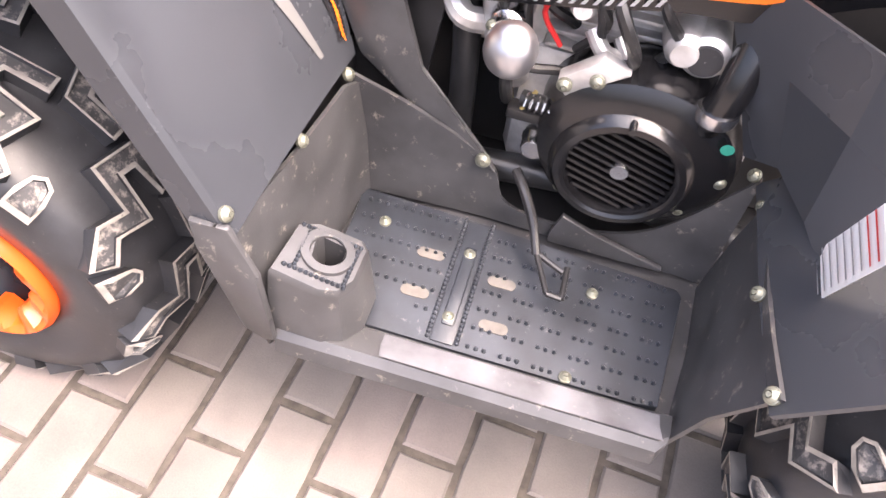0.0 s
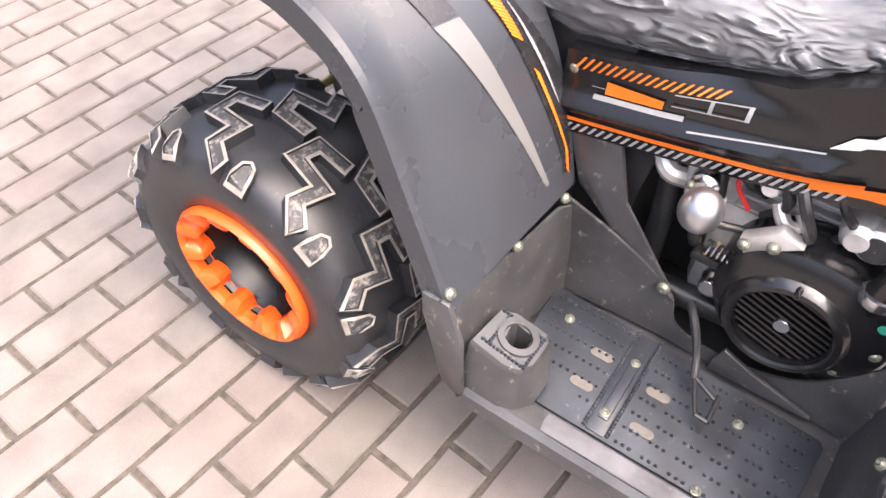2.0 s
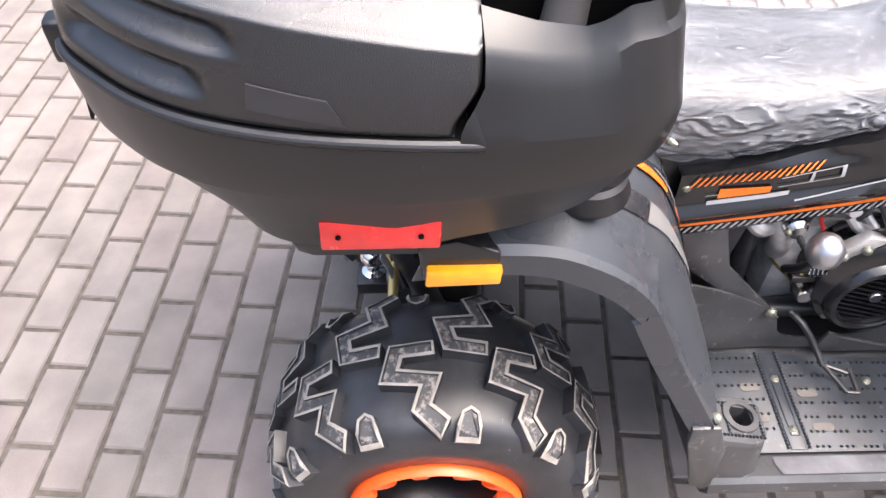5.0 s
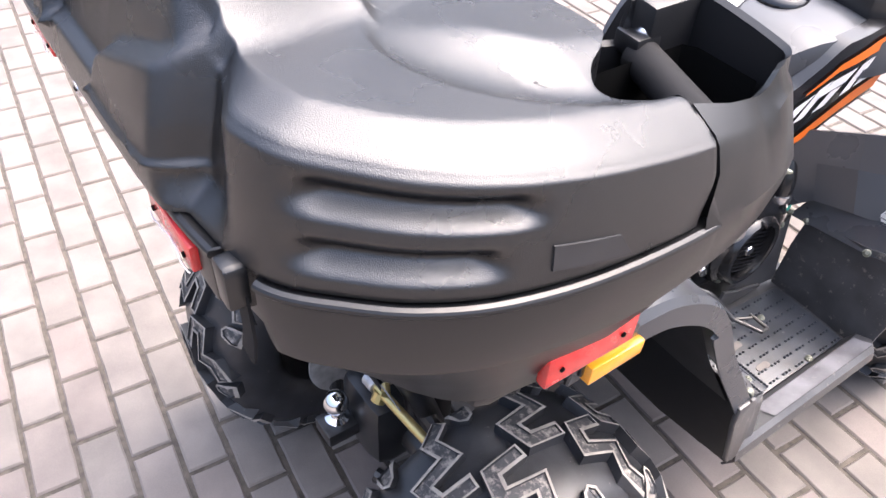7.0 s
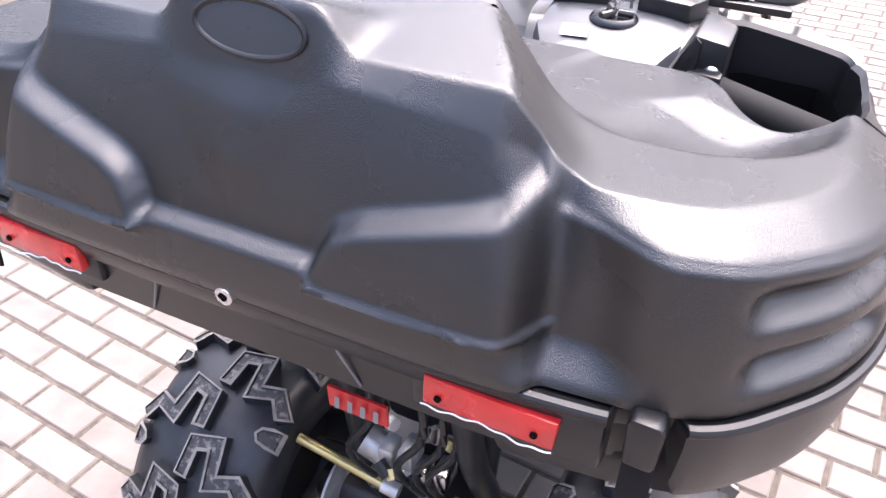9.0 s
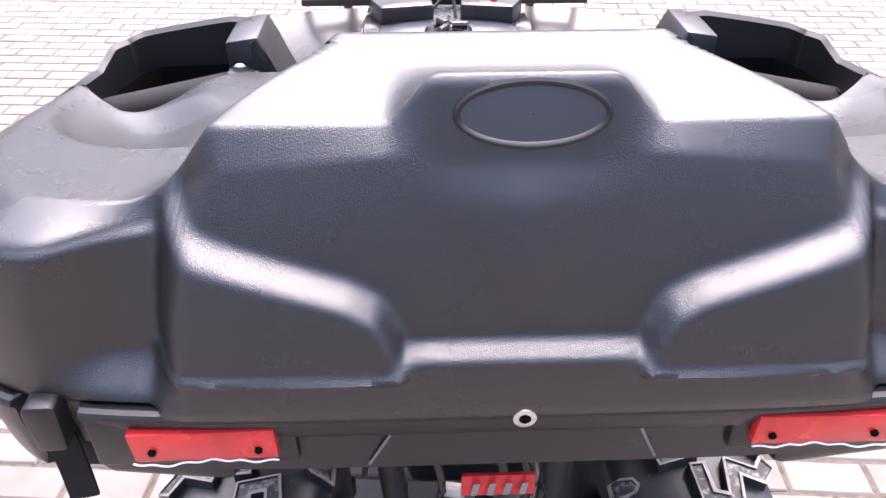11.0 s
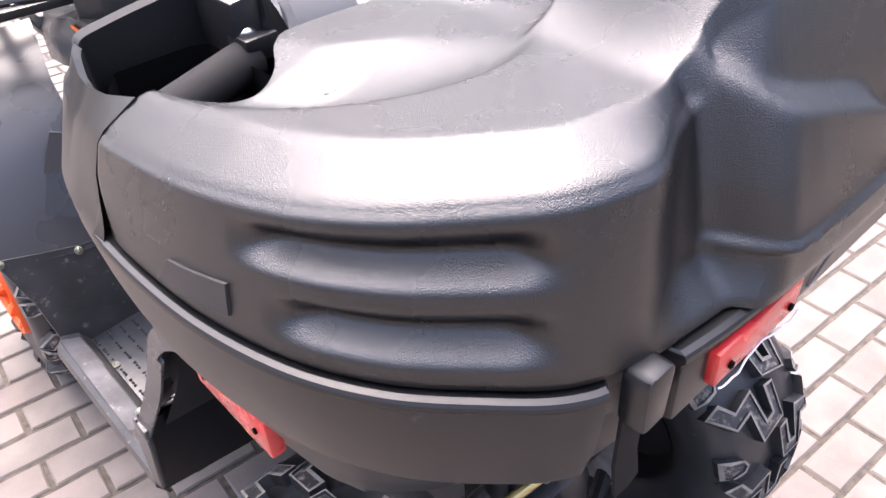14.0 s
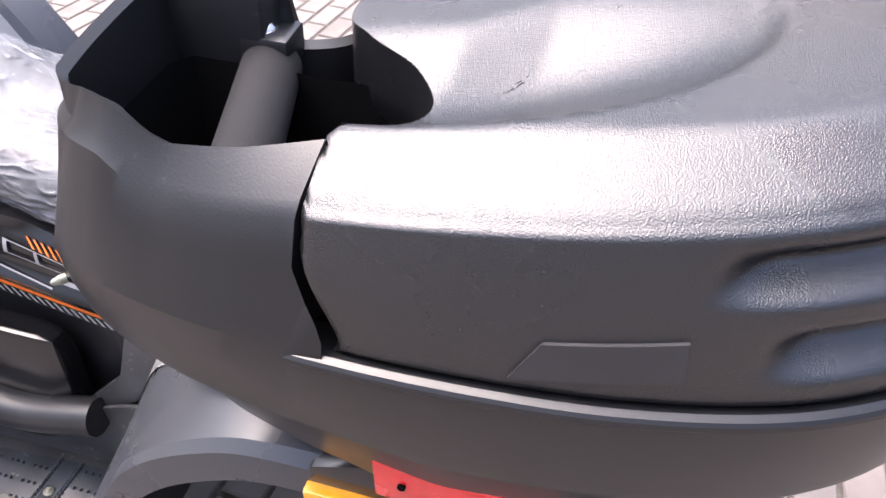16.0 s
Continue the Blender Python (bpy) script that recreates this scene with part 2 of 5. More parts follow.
def block(x0, x1, y0, y1, z0, z1, bevel=0.003, bm=None):
    return prism([(x0, y0), (x1, y0), (x1, y1), (x0, y1)], "z", z0, z1, bevel, bm)


def tube(pts, r, n=12, bm=None, caps=True):
    bm = bm or bmesh.new()
    pts = [Vector(p) for p in pts]
    rings = []
    up = Vector((0.13, 0.2, 0.97))
    for i, p in enumerate(pts):
        d = (pts[min(i + 1, len(pts) - 1)] - pts[max(i - 1, 0)]).normalized()
        a = d.cross(up).normalized()
        c = d.cross(a)
        rr = r[i] if isinstance(r, (list, tuple)) else r
        rings.append([bm.verts.new(p + rr * (math.cos(k * math.tau / n) * a + math.sin(k * math.tau / n) * c)) for k in range(n)])
    for a, b in zip(rings, rings[1:]):
        for i in range(n):
            bm.faces.new((a[i], a[(i + 1) % n], b[(i + 1) % n], b[i]))
    if caps:
        bm.faces.new(rings[0][::-1])
        bm.faces.new(rings[-1])
    return bm


def smooth_path(pts, steps=8):
    """Catmull-Rom through the points."""
    p = [Vector(q) for q in pts]
    p = [2 * p[0] - p[1]] + p + [2 * p[-1] - p[-2]]
    out = []
    for i in range(1, len(p) - 2):
        for k in range(steps):
            t = k / steps
            out.append(0.5 * (2 * p[i] + (p[i + 1] - p[i - 1]) * t + (2 * p[i - 1] - 5 * p[i] + 4 * p[i + 1] - p[i + 2]) * t * t + (3 * p[i] - p[i - 1] - 3 * p[i + 1] + p[i + 2]) * t ** 3))
    out.append(p[-2])
    return out


def lathe(profile, axis_point, axis="x", n=48, bm=None, closed=True):
    """Profile of (radius, along) turned about an axis through a point."""
    bm = bm or bmesh.new()
    o = Vector(axis_point)
    rings = []
    for r, h in profile:
        ring = []
        for k in range(n):
            a = k * math.tau / n
            c, s = r * math.cos(a), r * math.sin(a)
            v = (h, c, s) if axis == "x" else (c, h, s) if axis == "y" else (c, s, h)
            ring.append(bm.verts.new(o + Vector(v)))
        rings.append(ring)
    pairs = list(zip(rings, rings[1:])) + ([(rings[-1], rings[0])] if closed else [])
    for a, b in pairs:
        for i in range(n):
            bm.faces.new((a[i], a[(i + 1) % n], b[(i + 1) % n], b[i]))
    return bm


def mirrored(bm, s):
    if s < 0:
        bmesh.ops.scale(bm, vec=(-1, 1, 1), verts=bm.verts)
    return bm


def lerp(a, b, t):
    return a + (b - a) * t


def sstep(a, b, v):
    t = min(1, max(0, (v - a) / (b - a)))
    return t * t * (3 - 2 * t)


def curve_at(pts, v):
    """Piecewise linear: (v, w) pairs."""
    if v <= pts[0][0]:
        return pts[0][1]
    for (a, p), (b, q) in zip(pts, pts[1:]):
        if v <= b:
            return lerp(p, q, (v - a) / (b - a))
    return pts[-1][1]


def bolt_at(parent, p, normal, r=0.011, mat=None, name="bolt"):
    """A domed hex-socket bolt head with a washer."""
    nrm = Vector(normal).normalized()
    bm = bmesh.new()
    lathe([(0.0005, 0.007), (r * 0.35, 0.007), (r * 0.4, 0.004), (r * 0.5, 0.0065), (r * 0.8, 0.005), (r, 0.002), (r * 1.15, 0.0015), (r * 1.15, -0.003)], (0, 0, 0), "z", 16, bm, closed=False)
    bmesh.ops.transform(bm, matrix=Matrix.Translation(p) @ nrm.to_track_quat("Z", "Y").to_matrix().to_4x4(), verts=bm.verts)
    return part(name, bm, mat or M_BOLT, parent, "dull zinc bolt head")


# ---------- ground ----------
PAVE_K = -0.08
base = bmesh.new()
prism([(-60, -60), (60, -60), (60, 60), (-60, 60)], "z", -0.12, -0.006, 0, base)
ground = tagged(mesh_object("ground", base, M_JOINT, smooth=False), "pale sandy paved yard of beige concrete blocks", "ground", kind="structure")

# ---------- the quad bike ----------
HUB_R = (0.07, 0.290)
HUB_F = (1.375, 0.290)
quad = thing("quad_bike", "dark grey and orange quad bike with a black rear cargo box", "quad bike")


def inset_outline(pts, d):
    """The outline drawn in by d all round (pts run anticlockwise)."""
    out = []
    area = sum(a[0] * b[1] - b[0] * a[1] for a, b in zip(pts, pts[1:] + pts[:1]))
    d = math.copysign(d, area)
    for i, p in enumerate(pts):
        a, b = Vector(pts[i - 1]), Vector(pts[(i + 1) % len(pts)])
        p = Vector(p)
        e1, e2 = (p - a).normalized(), (b - p).normalized()
        n1, n2 = Vector((-e1.y, e1.x)), Vector((-e2.y, e2.x))
        m = n1 + n2
        out.append(p + m * (d / max(0.6, m.dot(n1))))
    return out


def ribbon(pts, width):
    """The outline of a bent strip of even width along a line of 2D points."""
    p = [Vector(q) for q in pts]
    left, right = [], []
    for i, q in enumerate(p):
        e1 = (q - p[i - 1]).normalized() if i else (p[1] - q).normalized()
        e2 = (p[i + 1] - q).normalized() if i < len(p) - 1 else e1
        n1, n2 = Vector((-e1.y, e1.x)), Vector((-e2.y, e2.x))
        m = (n1 + n2) * (width / 2 / max(0.55, 1 + n1.dot(n2)))
        left.append(q + m)
        right.append(q - m)
    return left + right[::-1]


# tread lugs: across from the middle (1 at the shoulder) and round (1 to the next lug)
PITCH = 0.279 * math.tau / 11
ZIGZAG = [(min(0.985, q.x / 0.13), q.y / PITCH) for q in ribbon([(0.000, -0.040), (0.004, 0.018), (0.046, 0.028), (0.056, -0.034), (0.098, -0.020), (0.124, -0.056)], 0.027)]
SHOULDER = [(0.76, 0.335), (0.90, 0.30), (0.985, 0.29), (0.985, 0.56), (0.90, 0.55), (0.76, 0.505), (0.70, 0.42)]


def wheel(hub, s):
    """A knobbly tyre on a black rim with a castellated orange ring."""
    w = new("wheel")
    w.parent = quad
    y0, z0 = hub
    xo, xi = (0.480, 0.220)
    mid = (xo + xi) / 2
    hw = (xo - xi) / 2
    prof = []
    for r, a in ((0.132, 0.80), (0.150, 0.93), (0.195, 1.0), (0.230, 0.985), (0.251, 0.90), (0.261, 0.75), (0.269, 0.4), (0.272, 0.0)):
        prof.append((r, mid + a * hw))
    prof += [(r, 2 * mid - h) for r, h in prof[-2::-1]]
    bm = lathe(prof, (0, y0, z0), "x", 72)
    tyre = part("tyre", mirrored(bm, s), M_RUBBER, w, "black knobbly tyre with dried mud on its lugs", angle=60)

    def tread(a, x, h):
        """Point on the tread at angle a, across x from the middle (-1..1), height h."""
        r = curve_at([(0, 0.272), (0.4, 0.269), (0.75, 0.261), (0.9, 0.251), (0.985, 0.230), (1.0, 0.2)], abs(x)) + h
        return Vector((mid + x * (hw + (h * 0.5 if abs(x) > 0.9 else 0)), y0 + r * math.cos(a), z0 + r * math.sin(a)))

    N = 11
    for k in range(N):
        for side in (1, -1):
            a0 = (k + (0.5 if side < 0 else 0)) * math.tau / N
            da = math.tau / N
            # stepped zigzag lug from the middle out to the shoulder
            for shape, hh in ((ZIGZAG, 0.020), (SHOULDER, 0.015)):
                bm = bmesh.new()
                inner = inset_outline([(u * hw, v * PITCH) for u, v in shape], 0.0048)
                inner = [(u / hw, v / PITCH) for u, v in inner]
                low = [bm.verts.new(tread(a0 + da * v, side * u, -0.004)) for u, v in shape]
                cu = sum(u for u, v in shape) / len(shape)
                cv = sum(v for u, v in shape) / len(shape)
                top = [bm.verts.new(tread(a0 + da * lerp(v, cv, 0.03), side * lerp(u, cu, 0.03), hh)) for u, v in shape]
                rim = [bm.verts.new(tread(a0 + da * v, side * u, hh)) for u, v in inner]
                sunk = [bm.verts.new(tread(a0 + da * lerp(v, cv, 0.02), side * lerp(u, cu, 0.02), hh - 0.004)) for u, v in inner]
                n = len(shape)
                for i in range(n):
                    j = (i + 1) % n
                    bm.faces.new((low[i], low[j], top[j], top[i]))
                    bm.faces.new((top[i], top[j], rim[j], rim[i])).material_index = 1
                    bm.faces.new((rim[i], rim[j], sunk[j], sunk[i]))
                bm.faces.new(sunk).material_index = 2
                part("lug", mirrored(bm, s), (M_RUBBER, M_DUST, M_LUG), w, smooth=False)
    # rim
    rp = [(0.134, xo - 0.02), (0.134, xo - 0.034), (0.126, xo - 0.045), (0.121, xo - 0.075), (0.114, xo - 0.085), (0.110, xo - 0.150), (0.05, xo - 0.165), (0.03, xo - 0.150), (0.0005, xo - 0.148)]
    bm = lathe(rp, (0, y0, z0), "x", 48, closed=False)
    rim = part("rim", mirrored(bm, s), M_RIM, w, "gloss black steel rim")
    ip = [(0.134, xi + 0.02), (0.124, xi + 0.05), (0.12, xi + 0.075), (0.0005, xi + 0.08)]
    bm = lathe(ip, (0, y0, z0), "x", 48, closed=False)
    part("rim_back", mirrored(bm, s), M_BLACK, w)
    # orange castellated ring
    bm = bmesh.new()
    teeth = 12
    per = 8
    rows = []
    for k in range(teeth * per):
        ph = (k % per) / per
        a = k * math.tau / (teeth * per)
        tooth = sstep(0.06, 0.16, ph) - sstep(0.56, 0.66, ph)
        rin = lerp(0.131, 0.104, tooth)
        xr = lerp(xo - 0.03, xo - 0.004, tooth)
        row = []
        for r, x in ((0.144, xo - 0.022), (0.146, xo - 0.004), (0.140, xo + 0.006), (0.133, lerp(xo - 0.004, xo + 0.006, tooth)), (rin + 0.006, xr), (rin, xr - 0.006), (rin + 0.005, xo - 0.040), (0.131, xo - 0.040)):
            row.append((x, y0 + r * math.cos(a), z0 + r * math.sin(a)))
        rows.append(row)
    rows.append(rows[0])
    add_grid(bm, [list(c) for c in zip(*rows)])
    part("bead_ring", mirrored(bm, s), M_ORANGE, w, "bright orange castellated bead ring", angle=40)
    for k in range(4):
        a = k * math.tau / 4 + 0.5
        bolt_at(rim, (s * (xo - 0.160), y0 + 0.055 * math.cos(a), z0 + 0.055 * math.sin(a)), (s, 0, 0), 0.009, M_SILVER, "wheel_nut")
    return w


rear_right = wheel(HUB_R, 1)
rear_left = copy_thing(rear_right, pose(0, 2 * HUB_R[0], 0, 0, 0, 180))
front_right = copy_thing(rear_right, pose(0.0, HUB_F[0] - HUB_R[0], 0))
front_left = copy_thing(rear_right, pose(0.0, HUB_F[0] + HUB_R[0], 0, 0, 0, 180))


# ---------- cargo box ----------
box = thing("cargo_box", "large black grained plastic cargo box on the rear rack", "cargo box")

# plan outline of the rim, right half, from the middle of the back round to the armrest's front
RIM = smooth_path([(0, -0.305, 0), (0.10, -0.305, 0), (0.20, -0.304, 0), (0.28, -0.300, 0), (0.345, -0.290, 0), (0.388, -0.272, 0), (0.424, -0.236, 0), (0.458, -0.192, 0), (0.484, -0.135, 0), (0.500, -0.06, 0), (0.505, 0.02, 0), (0.503, 0.10, 0), (0.494, 0.18, 0), (0.476, 0.25, 0), (0.452, 0.288, 0), (0.40, 0.302, 0), (0.32, 0.306, 0), (0.275, 0.300, 0), (0.258, 0.26, 0), (0.248, 0.205, 0), (0.22, 0.180, 0), (0.12, 0.178, 0), (0, 0.178, 0)], 10)


def arc(pts):
    d = [0.0]
    for a, b in zip(pts, pts[1:]):
        d.append(d[-1] + (b - a).length)
    return d


def resample(pts, step):
    d = arc(pts)
    n = max(2, round(d[-1] / step))
    out, i = [], 0
    for k in range(n + 1):
        v = d[-1] * k / n
        while i < len(d) - 2 and d[i + 1] < v:
            i += 1
        out.append(pts[i].lerp(pts[i + 1], (v - d[i]) / max(1e-9, d[i + 1] - d[i])))
    return out


def lip_z(y):
    return 1.117 - 0.055 * (y + 0.10)


def shoulder_z(y):
    return 1.241 - 0.165 * (y + 0.25)


def inward(pts, i):
    a, b = pts[max(0, i - 1)], pts[min(len(pts) - 1, i + 1)]
    t = (b - a).normalized()
    return Vector((-t.y, t.x, 0))


def rear_relief(x, z):
    """How far the back of the lid stands proud, by place."""
    ax = abs(x)
    r = 0.0
    # bottom band below the crease, a little higher in the middle
    crease = lerp(1.176, 1.165, sstep(0.075, 0.09, ax))
    r += 0.015 * (1 - sstep(crease - 0.001, crease + 0.006, z)) * (1 - sstep(0.250, 0.268, ax))
    # wing-shaped raised field on either side
    wing_top = curve_at([(0.079, 1.150), (0.086, 1.180), (0.098, 1.203), (0.118, 1.214), (0.219, 1.243), (0.25, 1.268)], ax)
    field = (1 - sstep(wing_top - 0.001, wing_top + 0.013, z)) * sstep(0.074, 0.088, ax) * (1 - sstep(0.235, 0.262, ax))
    r += 0.020 * field * sstep(1.160, 1.170, z)
    # side of the hump falls back into a valley
    edge = curve_at([(1.10, 0.262), (1.20, 0.258), (1.26, 0.246), (1.32, 0.218)], z)
    r -= 0.026 * sstep(1.122, 1.16, z) * sstep(edge - 0.030, edge + 0.006, ax) * (1 - sstep(edge + 0.03, edge + 0.09, ax))
    # faint pointed keel under the badge
    r += 0.005 * max(0.0, 1 - ax / max(0.004, 0.085 * (z - 1.19) / 0.10)) * sstep(1.19, 1.24, z) * (1 - sstep(1.27, 1.30, z))
    return r


def rim_top(x, y):
    """Height at which the wall of the lid turns into its top."""
    z = shoulder_z(y)
    if y < -0.15 and abs(x) < 0.33:
        ax = abs(x)
        hump = curve_at([(0, 1.300), (0.045, 1.297), (0.075, 1.304), (0.12, 1.300), (0.200, 1.293), (0.224, 1.282), (0.262, 1.243)], ax)
        z = max(z, hump)
    return z


def hump_height(x, y):
    """Height of the backrest hump over the plan."""
    ax = abs(x)
    top = 1.318 + 0.05 * (y + 0.25) + 0.034 * (1 - sstep(0.055, 0.092, ax)) * (1 - sstep(-0.25, -0.15, y))
    side = lerp(0.208, 0.130, sstep(-0.26, -0.06, y))
    fall = (ax - side)
    z = top - (max(0.0, fall) * 1.25 + (fall > 0) * 0.0)
    front = y + 0.085
    if front > 0:
        z -= front * 2.6
    return z


def dish_depth(x, y):
    """The scooped elbow rest in each side pod."""
    ax = abs(x)
    e = math.hypot((ax - 0.290) / 0.143, (y - 0.080) / 0.198)
    crest = curve_at([(-0.12, 0.232), (0.015, 0.272), (0.07, 0.318), (0.14, 0.322)], y)
    if e >= 1 or y > 0.25:
        return 0.0
    # crisp outer edge, deepest by the middle, rising again to a crest by the rail's bolt
    return 0.058 * (1 - e) ** 0.85 * sstep(-0.03, 0.095, ax - crest) + 0.004 * min(1, (1 - e) / 0.06)


def lid_top(x, y):
    pod = shoulder_z(y) + 0.022 * (min(1.0, max(0.0, (0.476 - abs(x)) / 0.04)) if y > -0.05 else 1.0)
    pod -= dish_depth(x, y)
    h = hump_height(x, y)
    k = 0.030
    d = max(k - abs(pod - h), 0) / k
    return max(pod, h) + d * d * k * 0.25


def seam_slant(y, z, z0):
    """The seam before the armrest bends back towards its foot."""
    return -0.022 * sstep(0.05, 0.108, y) * (1 - sstep(0.12, 0.17, y)) * (1 - sstep(z0 + 0.002, z0 + 0.050, z)) if y > 0.05 else 0.0


def build_lid():
    seam_end = [p for p in RIM if p.y < 0.105]
    path = resample(seam_end + [Vector((0.5025, 0.1085, 0))], 0.005)
    # the front edge of the lid, from the seam across to the middle, notched before the rail
    front = smooth_path([(0.437, 0.1075, 0), (0.410, 0.085, 0), (0.37, 0.072, 0), (0.335, 0.092, 0), (0.305, 0.135, 0), (0.26, 0.160, 0), (0.10, 0.160, 0), (0, 0.160, 0)], 10)
    front = resample(front, 0.005)
    bm = bmesh.new()
    both = path + front
    nw = len(path)
    rows = []
    WALL, TOP = 64, 48
    for i, p in enumerate(both):
        row = []
        is_front = i >= nw
        if i == nw:
            # the front edge sets out where the last side row meets the top
            p = Vector((corner.x, corner.y, 0))
        n = inward(front, i - nw) if is_front else inward(path, i)
        if not is_front and nw - i < 12:
            n = n.lerp(Vector((-1, 0, 0)), sstep(12, 1, nw - i)).normalized()
        x, y = p.x, p.y
        z0 = lip_z(y) + 0.001
        zt = rim_top(x, y)
        begin = sstep(0, 8, i - nw) if is_front else 1.0
        if is_front:
            zt = lid_top(x, y + 0.0)
        lean = 0.020
        if y < -0.15 and abs(x) < 0.30:
            lean = lerp(0.045, 0.020, sstep(0.22, 0.30, abs(x)))
        ribs = sstep(-0.275, -0.245, y) * (1 - sstep(-0.125, -0.085, y)) if x > 0.36 else 0.0
        ribs2 = sstep(-0.275, -0.245, y) * (1 - sstep(-0.155, -0.115, y)) if x > 0.36 else 0.0
        for j in range(WALL + 1):
            v = j / WALL
            z = lerp(z0, zt, v)
            if is_front:
                z = lerp(lerp(z0, zt - 0.06, begin), zt, v)
            off = lean * v ** 1.3
            if v < 0.05:
                off += 0.002 * (1 - v / 0.05)
            off += 0.006 * (sstep(0.93, 1.0, v) if y > -0.2 or abs(x) > 0.25 else v ** 3)
            rel = 0.0
            if is_front:
                off = 0.0
            else:
                if y < -0.2 and abs(x) < 0.36:
                    rel = rear_relief(x, z)
                # two long pressed ribs on the corner of each pod
                rel -= 0.017 * ribs * min(sstep(0.56, 0.70, v), 1 - sstep(0.71, 0.90, v))
                rel -= 0.017 * ribs2 * min(sstep(0.13, 0.28, v), 1 - sstep(0.29, 0.48, v))
            q = p + n * (off - rel)
            row.append((max(0.0, q.x), q.y + seam_slant(y, z, z0), z))
        # chamfer, then the top, drawn in to the spine
        edge = Vector((row[-1][0], row[-1][1], row[-1][2]))
        cham = 0.004 * begin if is_front else lerp(0.017, 0.040, sstep(0.20, 0.30, x)) if y < -0.2 else 0.040
        c = Vector((p.x, p.y, edge.z)) + n * (lean + 0.006 + cham) if not is_front else edge + n * cham
        if not is_front:
            c = c.lerp(Vector((c.x, max(c.y, edge.y + 0.3 * cham), c.z)), sstep(0.30, 0.24, x) if y < -0.2 else 0.0)
        zc = lid_top(c.x, c.y)
        corner = c
        spine = Vector((lerp(0.0, 0.10, sstep(0.05, 0.36, x)) if not is_front else 0.10 * min(1.0, x / 0.36), -0.13, 0))
        for j in range(1, 7):
            t = j / 6
            m = edge.lerp(Vector((c.x, c.y, 0)), t)
            row.append((max(0, m.x), m.y, lerp(edge.z, zc, t * 0.94 + 0.06 * math.sin(t * math.pi / 2))))
        for j in range(1, TOP + 1):
            t = j / TOP
            m = Vector((c.x, c.y, 0)).lerp(spine, t)
            row.append((max(0, m.x), m.y, lid_top(m.x, m.y)))
        rows.append(row)
    add_grid(bm, rows)
    bmesh.ops.mirror(bm, geom=bm.verts[:] + bm.edges[:] + bm.faces[:], axis="X", merge_dist=0.0008)
    bmesh.ops.remove_doubles(bm, verts=bm.verts, dist=0.0003)
    inner = [v for v in bm.verts if not v.is_boundary]
    for k in range(1):
        bmesh.ops.smooth_vert(bm, verts=inner, factor=0.4, use_axis_x=True, use_axis_y=True, use_axis_z=True)
    return bm


lid = part("lid", build_lid(), M_LID, box, "grained black lid with a backrest hump and two ribbed side pods", angle=75)


from mathutils.bvhtree import BVHTree
skin = bmesh.new()
skin.from_mesh(lid.data)
skin_tree = BVHTree.FromBMesh(skin)
skin.free()


def side_of_lid(y, z, h):
    """A point on the pod's side, lifted by h."""
    loc, nor, k, d = skin_tree.ray_cast(Vector((0.8, y, z)), Vector((-1, 0, 0)))
    if loc is None:
        return (0.50 + h, y, z)
    if nor.x < 0:
        nor = -nor
    return (loc + nor * h).to_tuple()


